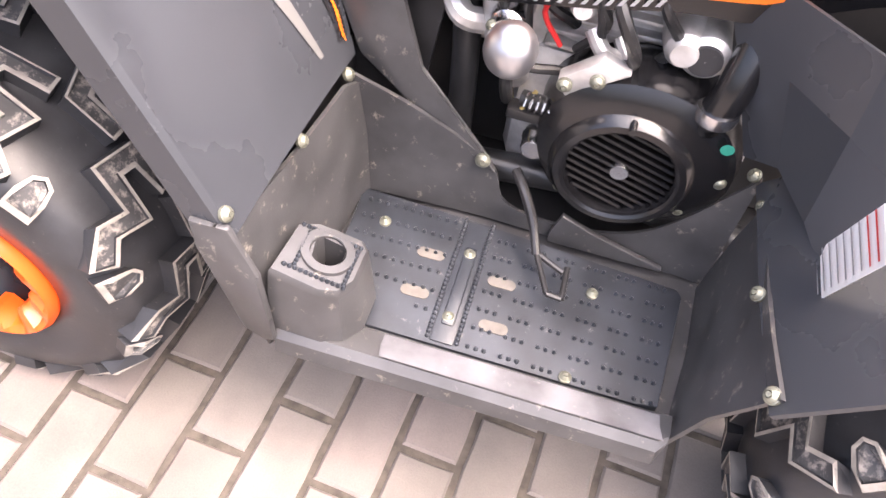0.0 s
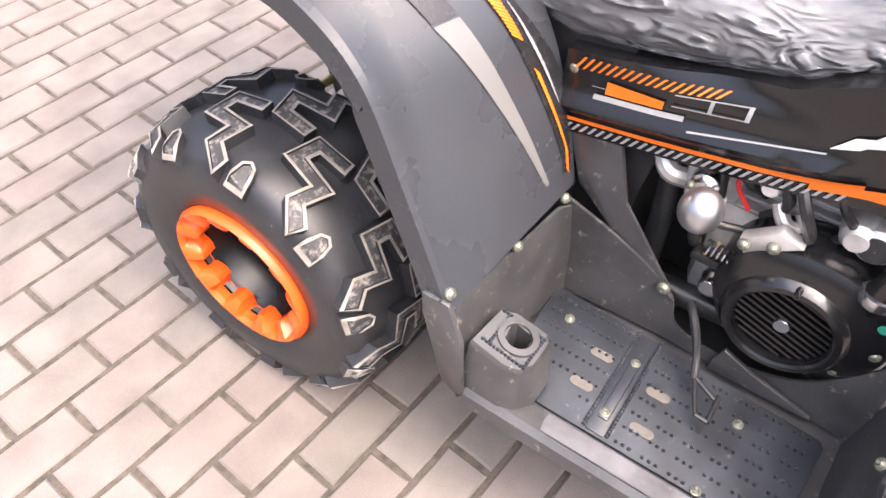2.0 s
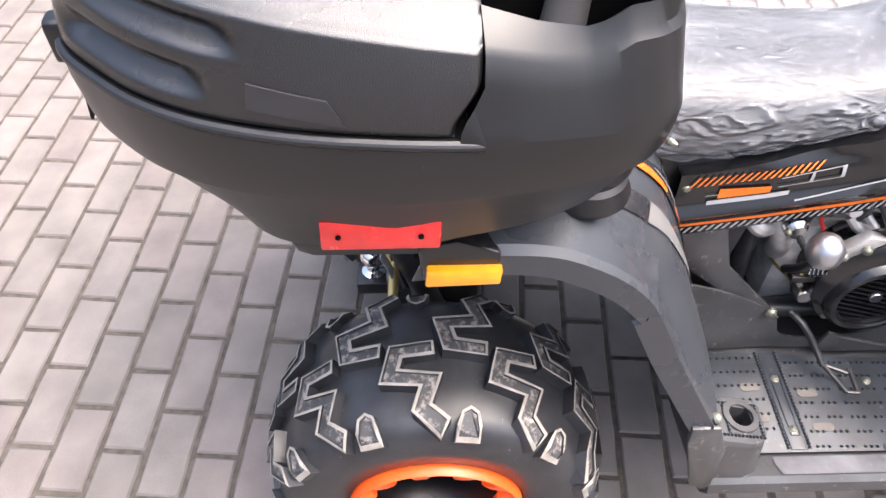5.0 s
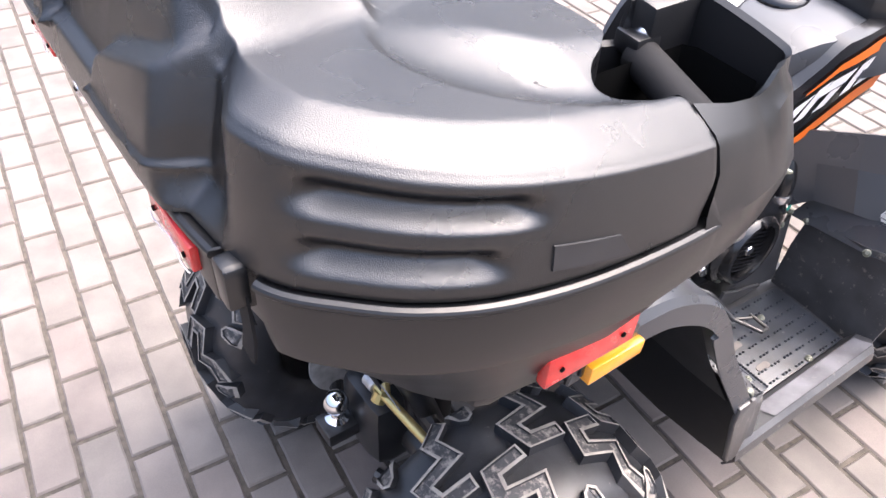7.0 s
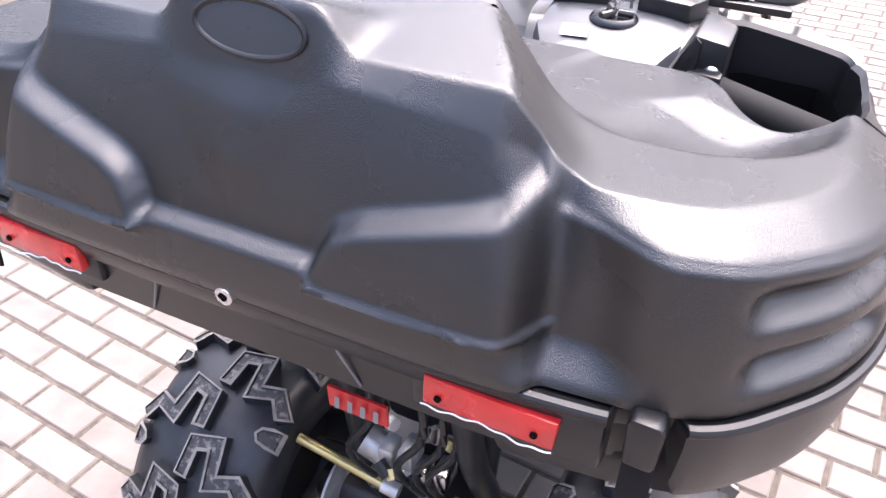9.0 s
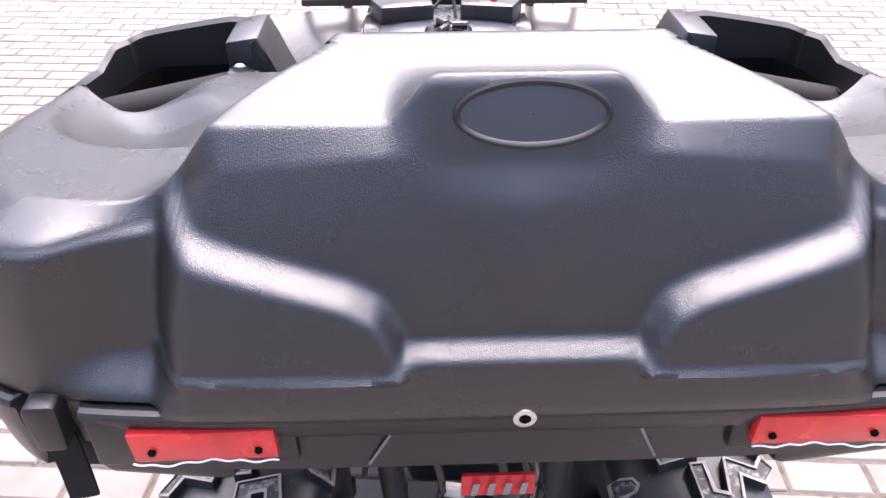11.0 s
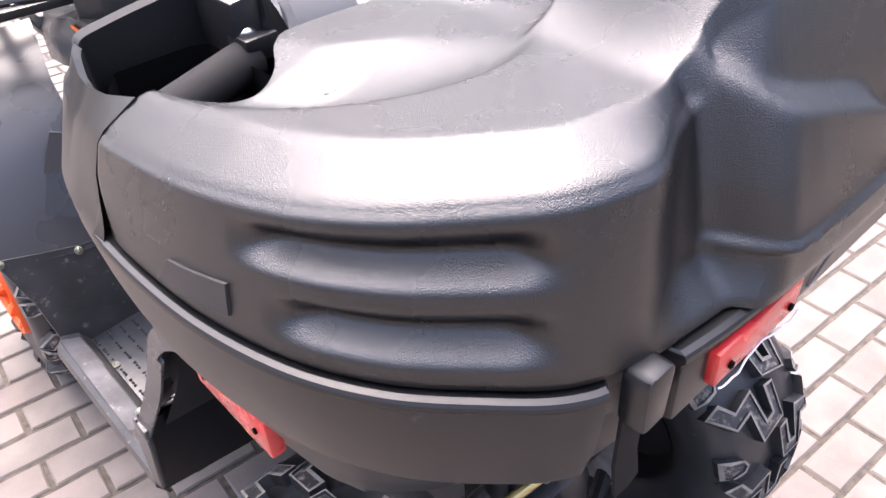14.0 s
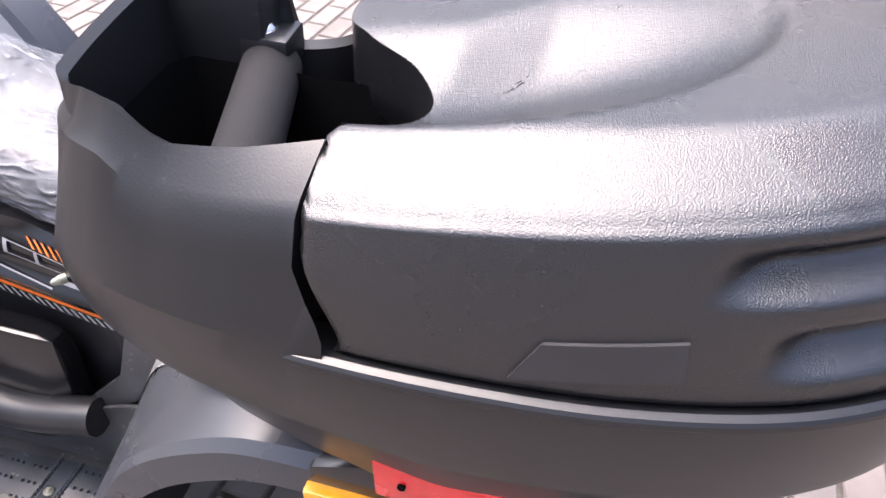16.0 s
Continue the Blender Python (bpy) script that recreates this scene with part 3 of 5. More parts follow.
def build_tub():
    path = resample(RIM, 0.006)
    rows = []
    armed = False

    def low_rim(p, n, z0):
        """The bead round the tub's mouth, a little below the lid."""
        return [(p + n * o).to_tuple()[:2] + (z0 + h,) for o, h in ((0.03, -0.010), (0.02, -0.008), (0.012, -0.006), (0.003, -0.002), (0.0, -0.001), (-0.002, -0.0005), (-0.006, -0.002), (-0.0075, -0.004), (-0.008, -0.007), (-0.005, -0.011))]

    def below(p, n, z0, zb, inset):
        row = []
        for t, o in ((0.15, -0.005), (0.36, 0.000), (0.42, 0.003), (0.44, 0.008), (0.60, 0.28), (0.78, 0.62), (0.90, 0.84), (1.0, 1.0)):
            q = p + n * (o if o < 0.02 else lerp(0.008, inset, o))
            row.append((max(0, q.x), q.y, lerp(z0, zb, t)))
        spine = Vector((min(p.x, 0.3) * 0.5, -0.02, 0))
        q = p + n * inset
        for t in (0.3, 0.65, 1.0):
            m = Vector((q.x, q.y, 0)).lerp(spine, t)
            row.append((max(0, m.x), m.y, lerp(zb, 1.0, t)))
        return row
    for i, p in enumerate(path):
        n = inward(path, i)
        if p.y > 0.112 and not armed and p.x > 0.4:
            p = Vector((p.x, 0.1122, 0))
        x, y = p.x, p.y
        z0 = lip_z(y)
        deep = sstep(0.360, 0.374, x) if y < 0.1 else 1.0
        slot = sstep(0.318, 0.324, x) * (1 - sstep(0.362, 0.370, x)) if y < 0.0 else 0.0
        p = p + n * (0.018 * slot)
        zb_pod = curve_at([(-0.305, 0.93), (-0.23, 0.915), (-0.15, 0.915), (-0.05, 0.918), (0.03, 0.912), (0.10, 0.93), (0.20, 0.945), (0.26, 0.962), (0.31, 1.005)], y)
        zb = lerp(1.046, zb_pod, deep)
        inset = lerp(0.012, lerp(0.05, 0.10, sstep(0.08, 0.28, -y)), deep)
        crease = lerp(z0, zb, 0.42)
        row = []
        if y > 0.112 and not armed and x > 0.4:
            armed = True
            rows.append(low_rim(p, n, z0) + below(p, n, z0, zb, inset))
        if y > 0.112:
            # armrest rim, above the lid's seam
            side = sstep(0.42, 0.46, x)
            zr = lerp(curve_at([(0.26, 1.212), (0.31, 1.214), (0.44, 1.196)], x), curve_at([(0.11, 1.201), (0.16, 1.190), (0.205, 1.184), (0.225, 1.190), (0.245, 1.199), (0.31, 1.196)], y), side)
            if x <= 0.25:
                zr = 1.16
            wide = lerp(0.020, curve_at([(0.11, 0.062), (0.16, 0.050), (0.22, 0.040)], y), side)
            fold = lerp(0.012, 0.022, side)
            profile = [(wide + 0.004, zr - 0.10), (wide, zr - 0.005), (wide - 0.006, zr), (fold + 0.004, zr - 0.018), (fold - 0.003, zr - 0.026)]
            for t in (0.35, 0.6, 0.75, 0.88, 1.0):
                profile.append((lerp(fold - 0.003, -0.006, t), lerp(zr - 0.026, z0, t)))
            row += [(p + n * o).to_tuple()[:2] + (h,) for o, h in profile]
            row = [(a, b + seam_slant(y, c, z0), c) for a, b, c in row]
        else:
            row += low_rim(p, n, z0)
        row += below(p, n, z0, zb, inset)
        rows.append(row)
    bm = grid(rows)
    bmesh.ops.mirror(bm, geom=bm.verts[:] + bm.edges[:] + bm.faces[:], axis="X", merge_dist=0.0008)
    return bm


tub = part("tub", build_tub(), M_TUB, box, "matt black lower tub with a moulded crease", angle=22)

for s in (1, -1):
    # armrest well, shade painted near-black on floor and lining, with its inner cheek and the rail tube
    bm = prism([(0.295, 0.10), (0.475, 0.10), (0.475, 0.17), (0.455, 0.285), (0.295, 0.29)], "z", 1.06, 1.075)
    part("well_floor", mirrored(bm, s), M_VOID_SHADE, box)
    bm = prism([(0.195, 1.06), (0.30, 1.06), (0.302, 1.208), (0.262, 1.214), (0.252, 1.19)], "y", 0.214, 0.306, 0.004)
    bm2 = prism([(0.262, 0.20), (0.302, 0.196), (0.302, 0.235), (0.262, 0.24)], "z", 1.15, 1.176, 0.004, bm)
    part("cheek", mirrored(bm2, s), M_TUB, box, "smooth dark grey cheek plate")
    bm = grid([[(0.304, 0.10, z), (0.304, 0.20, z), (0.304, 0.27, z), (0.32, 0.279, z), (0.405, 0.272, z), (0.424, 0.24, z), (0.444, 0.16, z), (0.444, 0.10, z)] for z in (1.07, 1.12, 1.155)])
    part("well_lining", mirrored(bm, s), M_VOID_SHADE, box)
    bm = tube([(0.29, 0.215, 1.150), (0.40, 0.185, 1.138), (0.475, 0.165, 1.130)], 0.022, 24)
    part("grab_rail", mirrored(bm, s), M_FOAM, box, "black foam-covered grab rail")
    bolt_at(box, (s * 0.288, 0.222, 1.176), (0, 0, 1), 0.011, M_SILVER, "rail_bolt")
    # stamped label recess on the pod's side
    rows = []
    for u in (0.0, 0.005, 0.12, 0.25, 0.37, 0.5, 0.62, 0.75, 0.87, 0.995, 1.0):
        rows.append([side_of_lid(lerp(lerp(-0.088, -0.006, u), lerp(-0.086, -0.020, u), v), lerp(lerp(1.134, 1.121, u), lerp(1.157, 1.145, u), v), -0.001 if u in (0.0, 1.0) or v in (0.0, 1.0) else 0.0016) for v in (0.0, 0.02, 0.2, 0.35, 0.5, 0.65, 0.8, 0.98, 1.0)])
    bm = grid(rows)
    for v in bm.verts:
        v.co.x += 0.0006
    part("label_panel", mirrored(bm, s), M_LABEL, box, "smooth blank label panel")
    # side reflector
    bm = prism([(-0.050, 0.937), (0.075, 0.938), (0.077, 0.980), (-0.048, 0.979)], "x", 0.462, 0.477, 0.003)
    rf = part("side_reflector", mirrored(bm, s), M_RED, box, "red side reflector with torn film")
    for yy in (-0.03, 0.055):
        bm = lathe([(0.0005, 0.479), (0.003, 0.479), (0.003, 0.474)], (0, yy, 0.958), "x", 12, closed=False)
        part("screw_hole", mirrored(bm, s), M_VOID_SHADE, rf)
    # rear reflector on its raised pad
    bm = prism([(0.165, 1.066), (0.318, 1.066), (0.318, 1.117), (0.165, 1.119)], "y", -0.302, -0.285, 0.004)
    part("reflector_pad", mirrored(bm, s), M_TUB, box)
    bm = prism([(0.178, 1.080), (0.285, 1.079), (0.287, 1.109), (0.179, 1.111)], "y", -0.310, -0.297, 0.0025)
    rr = part("rear_reflector", mirrored(bm, s), M_RED, box, "red rear reflector with torn film")
    for xx in (0.192, 0.27):
        bm = lathe([(0.0005, -0.312), (0.003, -0.312), (0.003, -0.306)], (xx, 0, 1.091), "y", 12, closed=False)
        part("screw_hole", mirrored(bm, s), M_VOID_SHADE, rr)
    bm = tube([Vector((0.178 + 0.107 * t, -0.312 - 0.002 * math.sin(9 * t), 1.081 + 0.002 * math.sin(7 * t) + 0.0012 * math.sin(31 * t))) for t in [k / 30 for k in range(31)]], 0.0008, 5)
    part("film_shred", mirrored(bm, s), M_WHITE, rr, "torn clear film")
    # latch hook in its slot, with the strap hanging below
    bm = prism([(0.333, 1.088), (0.356, 1.087), (0.358, 1.128), (0.354, 1.134), (0.334, 1.135), (0.331, 1.129)], "y", -0.305, -0.284, 0.004)
    st = part("latch", mirrored(bm, s), M_TUB, box, "black plastic latch hook")
    bm = slab([[(0.333, -0.2905, z), (0.345, -0.2915, z), (0.357, -0.2905, z)] for z in (1.10, 1.07, 1.045)] + [[(0.332, -0.294, 1.022), (0.345, -0.295, 1.020), (0.356, -0.294, 1.018)]], 0.003)
    part("strap", mirrored(bm, s), M_STRAP, st, "black webbing strap")
    # slanted joints of the raised middle of the tub's back
    bm = tube([(0.092, -0.3015, 1.119), (0.096, -0.3005, 1.090), (0.113, -0.2945, 1.052)], 0.0012, 6)
    part("tub_joint", mirrored(bm, s), M_LINE, box)
    # carrier foot seen below the tub
    bm = prism([(0.225, -0.275), (0.345, -0.262), (0.345, -0.15), (0.225, -0.15)], "z", 1.005, 1.064, 0.012)
    part("carrier_foot", mirrored(bm, s), M_TUB, box)
    bm = prism([(0.20, -0.1), (0.43, -0.1), (0.43, 0.12), (0.20, 0.12)], "z", 0.86, 0.96, 0.03)
    part("carrier_boss", mirrored(bm, s), M_TUB, box)
    bm = lathe([(0.056, 0.0), (0.056, 0.008), (0.050, 0.018), (0.050, 0.026), (0.044, 0.032), (0.048, 0.038), (0.052, 0.048), (0.052, 0.10), (0.0005, 0.10)], (0.33, 0.255, 0.885), "z", 40, closed=False)
    part("rubber_mount", mirrored(bm, s), M_TUB, box, "round ribbed mounting foot")
    bolt_at(box, (s * 0.462, 0.292, 1.066), (s, 0.8, 0), 0.003)

# badge: an empty oval with a thin rim, lying on the chamfer over the hump's back
def on_lid(x, z, h):
    """A point on the back of the lid, lifted by h."""
    loc, nor, k, d = skin_tree.ray_cast(Vector((x, -0.6, z)), Vector((0, 1, 0)))
    if loc is None or loc.y > -0.20:
        loc, nor = Vector((x, -0.262 + 0.45 * (z - 1.33), z)), Vector((0, -0.8, 0.5))
    if nor.y > 0:
        nor = -nor
    return (loc + nor.normalized() * h).to_tuple()


rows = []
for k in range(65):
    a = k * math.tau / 64
    c, s_ = math.cos(a), math.sin(a)
    rows.append([on_lid(0.004 + (0.0500 + o) * c, 1.327 + (0.0205 + o) * s_, h) for o, h in ((0.0015, -0.001), (0.001, 0.0016), (-0.001, 0.0024), (-0.0025, 0.0018), (-0.004, 0.0003))])
bm = bmesh.new()
add_grid(bm, rows)
badge = part("badge", bm, M_TUB, box, "blank oval badge with a raised rim")
rows = [[on_lid(0.004 + 0.0470 * r * math.cos(k * math.tau / 48), 1.327 + 0.0175 * r * math.sin(k * math.tau / 48), 0.0006) for r in (1.0, 0.7, 0.4, 0.02)] for k in range(49)]
bm = bmesh.new()
add_grid(bm, rows)
part("badge_face", bm, M_FENDER, badge)
bm = lathe([(0.0005, -0.318), (0.004, -0.318), (0.0045, -0.320), (0.0085, -0.3195), (0.0095, -0.316), (0.0095, -0.29)], (0.002, 0, 1.127), "y", 28, closed=False)
lock = part("lock", bm, M_SILVER, box, "small chrome key lock")
part("keyway", block(-0.002, 0.006, -0.3212, -0.318, 1.1262, 1.1282, 0), M_VOID_SHADE, lock)

# ---------- rear fenders, footwells, side panels ----------
OUT = smooth_path([(0.425, 0.055, 0.862), (0.432, 0.15, 0.880), (0.434, 0.235, 0.868), (0.438, 0.328, 0.803), (0.446, 0.40, 0.668), (0.466, 0.487, 0.512)], 8)
FOLD = smooth_path([(0.36, 0.05, 0.885), (0.362, 0.15, 0.902), (0.372, 0.25, 0.876), (0.386, 0.332, 0.798), (0.405, 0.40, 0.680), (0.43, 0.490, 0.520)], 8)
INN = smooth_path([(0.14, 0.08, 0.93), (0.14, 0.20, 0.905), (0.142, 0.30, 0.862), (0.145, 0.40, 0.782), (0.148, 0.462, 0.655), (0.156, 0.503, 0.520)], 8)


def fender(s):
    rows = []
    for i in range(len(OUT)):
        o, f, n = OUT[i], FOLD[i], INN[i]
        drop = Vector((0.002, -0.012, -0.032)) if i < 26 else Vector((0.0, -0.03, -0.018))
        row = [o + drop, o + drop * 0.5, o + Vector((0, 0, -0.003)), o.lerp(f, 0.12) + Vector((0, 0, 0.002)), o.lerp(f, 0.5), f.lerp(o, 0.05)]
        for t in (0.04, 0.15, 0.3, 0.45, 0.6, 0.75, 0.88, 1.0):
            bulge = 0.014 * math.sin(math.pi * t)
            row.append(f.lerp(n, t) + Vector((0, 0.3, 0.9)) * bulge)
        rows.append(row)
    f = new("rear_fender")
    f.parent = quad
    tagged(f, label="dark grey painted rear fender with grey and orange decals")
    part("fender_skin", mirrored(slab(rows, -0.004), s), M_FENDER, f, angle=28)

    def on(i, t, h=0.0065):
        """A point over the fender's skin, along i (0..1), across t (0..1) from fold to inner edge."""
        k = min(len(FOLD) - 1.001, max(0, i * (len(FOLD) - 1)))
        a = int(k)
        fo = FOLD[a].lerp(FOLD[a + 1], k - a)
        nn = INN[a].lerp(INN[a + 1], k - a)
        return fo.lerp(nn, t) + Vector((0, 0.3, 0.9)) * 0.014 * math.sin(math.pi * t) + Vector((0.25, 0.6, 0.72)) * h

    def band(name, pts, mat, label=""):
        """A decal strip: (i, t0, t1) rows."""
        r = [[on(i, lerp(a, b, q / 4)) for q in range(5)] for i, a, b in pts]
        part(name, mirrored(grid(r), s), mat, f, label)

    def ramp(i, i0, i1, a, b):
        return lerp(a, b, min(1, max(0, (i - i0) / (i1 - i0))))
    steps = [k / 12 for k in range(13)]
    band("grey_stripe", [(lerp(0.585, 0.955, q), lerp(0.26, 0.70, q), lerp(0.42, 0.735, q)) for q in steps], M_RIBBON, "pale grey stripe")
    band("dark_stripe", [(lerp(0.38, 0.580, q), lerp(0.10, 0.26, q), lerp(0.26, 0.42, q)) for q in steps], M_CARBON)
    band("decal_ground", [(lerp(0.52, 0.96, q), lerp(0.585, 0.885, min(1, q * 1.1)), lerp(0.70, 0.97, min(1, q * 2.2))) for q in steps], M_CARBON, "black decal with orange hatching")
    for k in range(52):
        q = k / 52
        i = lerp(0.52, 0.955, q)
        t = lerp(0.60, 0.905, min(1, q * 1.15))
        if 0.30 < q < 0.46:
            continue
        w = 0.075 * (1 - q) + 0.012 if q < 0.4 else 0.05 * (1 - 0.5 * q)
        t += 0.0 if q < 0.4 else 0.03
        r = [[on(i + 0.0052 * u + 0.016 * v, t - 0.02 + w * v - 0.003 * u, 0.0085) for v in (0, 0.5, 1)] for u in (0, 1)]
        part("orange_hatch", mirrored(grid(r), s), M_ORP, f)
    for k in range(9):
        i = 0.585 + 0.016 * k
        r = [[on(i + 0.09 * u, 0.735 + 0.014 * k + 0.06 * u + 0.007 * v, 0.0085) for v in (0, 1)] for u in (0, 0.3, 0.6, 1)]
        part("pale_hatch", mirrored(grid(r), s), M_GREYP, f)
    # turn signal
    bm = prism([(0.055, 0.842), (0.150, 0.85), (0.145, 0.885), (0.095, 0.905), (0.05, 0.893)], "x", 0.385, 0.437, 0.004)
    lamp = part("turn_signal", mirrored(bm, s), M_GLOSS, f, "black turn signal housing")
    bm = prism([(0.058, 0.838), (0.146, 0.842), (0.148, 0.866), (0.060, 0.866)], "x", 0.43, 0.448, 0.003)
    part("amber_lens", mirrored(bm, s), M_AMBER, lamp, "amber lens")
    # dark liner behind the wheel opening
    lin = [[p + Vector((-0.03, -0.01, -0.03)) for p in OUT], [p + Vector((-0.02, -0.02, -0.035)) for p in INN]]
    part("inner_liner", mirrored(grid(lin), s), M_TUB, f)
    for p in ((0.458, 0.478, 0.540), (0.314, 0.497, 0.514), (0.190, 0.507, 0.516)):
        bolt_at(f, (s * p[0], p[1] + 0.003, p[2]), (s * 0.1, 0.9, 0.45), 0.0075)
    return f


for s in (1, -1):
    fender(s)


def footwell(s):
    w = new("footwell")
    w.parent = quad
    tagged(w, label="scuffed black plastic footwell with a toothed footplate")
    # rear wall with its outer corner post
    rows = [[(0.468, 0.478, 0.52), (0.430, 0.490, 0.52), (0.32, 0.500, 0.508), (0.205, 0.512, 0.508), (0.188, 0.522, 0.505)],
            [(0.466, 0.492, 0.42), (0.435, 0.506, 0.42), (0.32, 0.516, 0.42), (0.21, 0.524, 0.42), (0.186, 0.534, 0.42)],
            [(0.462, 0.514, 0.345), (0.44, 0.520, 0.33), (0.32, 0.526, 0.31), (0.21, 0.530, 0.308), (0.185, 0.540, 0.308)]]
    part("rear_wall", mirrored(slab(rows, 0.006), s), M_WELL, w)
    rows = [[(0.472, 0.474, 0.535), (0.470, 0.462, 0.525), (0.30, 0.478, 0.53), (0.13, 0.49, 0.53)], [(0.470, 0.494, 0.42), (0.468, 0.480, 0.415), (0.30, 0.49, 0.415), (0.13, 0.50, 0.415)], [(0.467, 0.516, 0.340), (0.466, 0.508, 0.315), (0.30, 0.505, 0.30), (0.13, 0.51, 0.30)]]
    part("corner_post", mirrored(slab(rows, 0.004), s), M_TUB, w)
    bm = prism([(0.444, 0.532), (0.487, 0.533), (0.512, 0.462), (0.514, 0.372), (0.522, 0.340), (0.506, 0.334), (0.483, 0.350), (0.447, 0.492)], "x", 0.463, 0.4725, 0.003)
    part("outer_post", mirrored(bm, s), M_WELL, w)
    part("filler_panel", mirrored(prism([(0.38, 0.50), (0.58, 0.40), (0.62, 0.70), (0.40, 0.84)], "x", 0.120, 0.128), s), M_BLACK, w)
    # floor pan and sill
    rows = [[(0.17, y, 0.300), (0.30, y, 0.300), (0.398, y, 0.302), (0.405, y, 0.316), (0.418, y, 0.336), (0.460, y + 0.004, 0.350), (0.470, y + 0.004, 0.342), (0.474, y + 0.006, 0.318), (0.455, y + 0.006, 0.285)] for y in (0.515, 0.60, 0.70, 0.80, 0.90, 0.97)]
    rows.append([(0.17, 1.02, 0.300), (0.30, 1.02, 0.300), (0.398, 1.0, 0.302), (0.405, 0.995, 0.316), (0.418, 0.99, 0.34), (0.452, 0.985, 0.355), (0.458, 0.985, 0.345), (0.458, 0.985, 0.32), (0.44, 0.985, 0.285)])
    part("floor_pan", mirrored(slab(rows, 0.005), s), M_WELL, w)
    # strip over the sill's crest, paler than the floor pan
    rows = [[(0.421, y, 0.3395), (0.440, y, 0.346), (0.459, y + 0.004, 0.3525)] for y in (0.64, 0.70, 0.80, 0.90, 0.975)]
    part("sill", mirrored(grid(rows), s), M_SILL, w, "pale scuffed sill")
    # front wall
    rows = [[(0.19, 1.02, 0.30), (0.30, 1.015, 0.30), (0.40, 1.0, 0.305), (0.452, 0.988, 0.33)],
            [(0.195, 1.026, 0.42), (0.30, 1.022, 0.42), (0.40, 1.01, 0.43), (0.468, 1.0, 0.44)],
            [(0.205, 1.032, 0.50), (0.35, 1.026, 0.52), (0.42, 1.022, 0.54), (0.503, 1.02, 0.565)]]
    part("front_wall", mirrored(slab(rows, 0.005), s), M_WELL, w)
    # inner wall, with the arched opening under the engine
    low = [(0.185, 0.525, 0.31), (0.180, 0.60, 0.31), (0.176, 0.70, 0.31), (0.178, 0.76, 0.31), (0.180, 0.85, 0.31), (0.182, 0.93, 0.31), (0.19, 1.02, 0.31)]
    top = [(0.186, 0.512, 0.515), (0.178, 0.60, 0.475), (0.172, 0.700, 0.412), (0.174, 0.735, 0.345), (0.176, 0.83, 0.335), (0.172, 0.93, 0.37), (0.168, 1.022, 0.50)]
    lo, to = smooth_path(low, 5), smooth_path(top, 5)
    part("inner_wall", mirrored(slab([[a.lerp(b, t) for t in (0, 0.33, 0.66, 0.97, 1)] for a, b in zip(lo, to)], 0.006), s), M_WELL, w)
    # footplate with rows of small teeth
    pl = part("footplate", mirrored(prism([(0.186, 0.532), (0.196, 0.72), (0.214, 0.985), (0.225, 0.993), (0.398, 0.978), (0.402, 0.95), (0.402, 0.66), (0.402, 0.54)], "z", 0.304, 0.316, 0.002), s), M_PLATE, w, "slate-black footplate with rows of small teeth")
    bm = bmesh.new()

    def tooth(x, y, z, r=0.0032):
        lathe([(r, 0), (r * 0.85, 0.003), (r * 0.35, 0.0045), (0.0003, 0.0046)], (x, y, z), "z", 6, bm, closed=False)
    for k in range(7):
        x0 = 0.218 + 0.029 * k
        for j in range(24):
            y = 0.738 + 0.0105 * j
            if j % 4 != 3 and y < 0.975:
                tooth(x0 + (y - 0.74) * 0.02, y, 0.316)
    for k in range(6):
        x0 = 0.206 + 0.030 * k
        for j in range(11):
            y = 0.548 + 0.0125 * j
            if y > 0.648 or x0 < 0.34:
                tooth(x0, y, 0.316)
    for yy in (0.686, 0.724):
        for j in range(30):
            tooth(0.196 + 0.0068 * j, yy, 0.317, 0.0035)
    ob = part("grip_tread", mirrored(bm, s), M_PLATE, pl)
    tagged(ob, kind="stuff")
    part("cross_bar", mirrored(block(0.20, 0.398, 0.690, 0.720, 0.314, 0.3185, 0.0015), s), M_PLATE, pl)
    part("cross_bar_pad", mirrored(block(0.245, 0.372, 0.697, 0.714, 0.317, 0.3205, 0.003), s), M_PLATE, pl)
    for x, y in ((0.27, 0.655), (0.335, 0.652), (0.285, 0.757), (0.355, 0.762)):
        cap = [(x + 0.0085 * math.cos(a), y + 0.008 * math.sin(a) + (0.011 if math.sin(a) > 0 else -0.011)) for a in [k * math.tau / 20 for k in range(20)]]
        part("drain_slot", mirrored(prism(cap, "z", 0.3155, 0.3172), s), M_SLOT, pl, "slot showing the paving below")
    for x, y in ((0.239, 0.580), (0.408 - 0.012, 0.862), (0.255, 0.705), (0.36, 0.704), (0.262, 0.875)):
        bolt_at(pl, (s * x, y, 0.319), (0, 0, 1), 0.007)
    # step block with its round hole
    bl = bmesh.new()
    base_ = [(0.462, 0.508), (0.375, 0.515), (0.360, 0.54), (0.358, 0.598), (0.372, 0.612), (0.425, 0.612), (0.452, 0.598), (0.463, 0.575)]
    top_ = [(0.450, 0.512), (0.378, 0.518), (0.366, 0.54), (0.365, 0.592), (0.376, 0.602), (0.422, 0.602), (0.444, 0.590), (0.452, 0.57)]
    rows = [[(x, y, 0.335) for x, y in base_], [(lerp(a[0], b[0], 0.9), lerp(a[1], b[1], 0.9), 0.418) for a, b in zip(base_, top_)], [(x, y, 0.426) for x, y in top_], [(lerp(x, 0.405, 0.06), lerp(y, 0.555, 0.06), 0.430) for x, y in top_]]
    add_grid(bl, rows, closed=True)
    ring = [bl.verts.new((lerp(x, 0.405, 0.06), lerp(y, 0.555, 0.06), 0.430)) for x, y in top_]
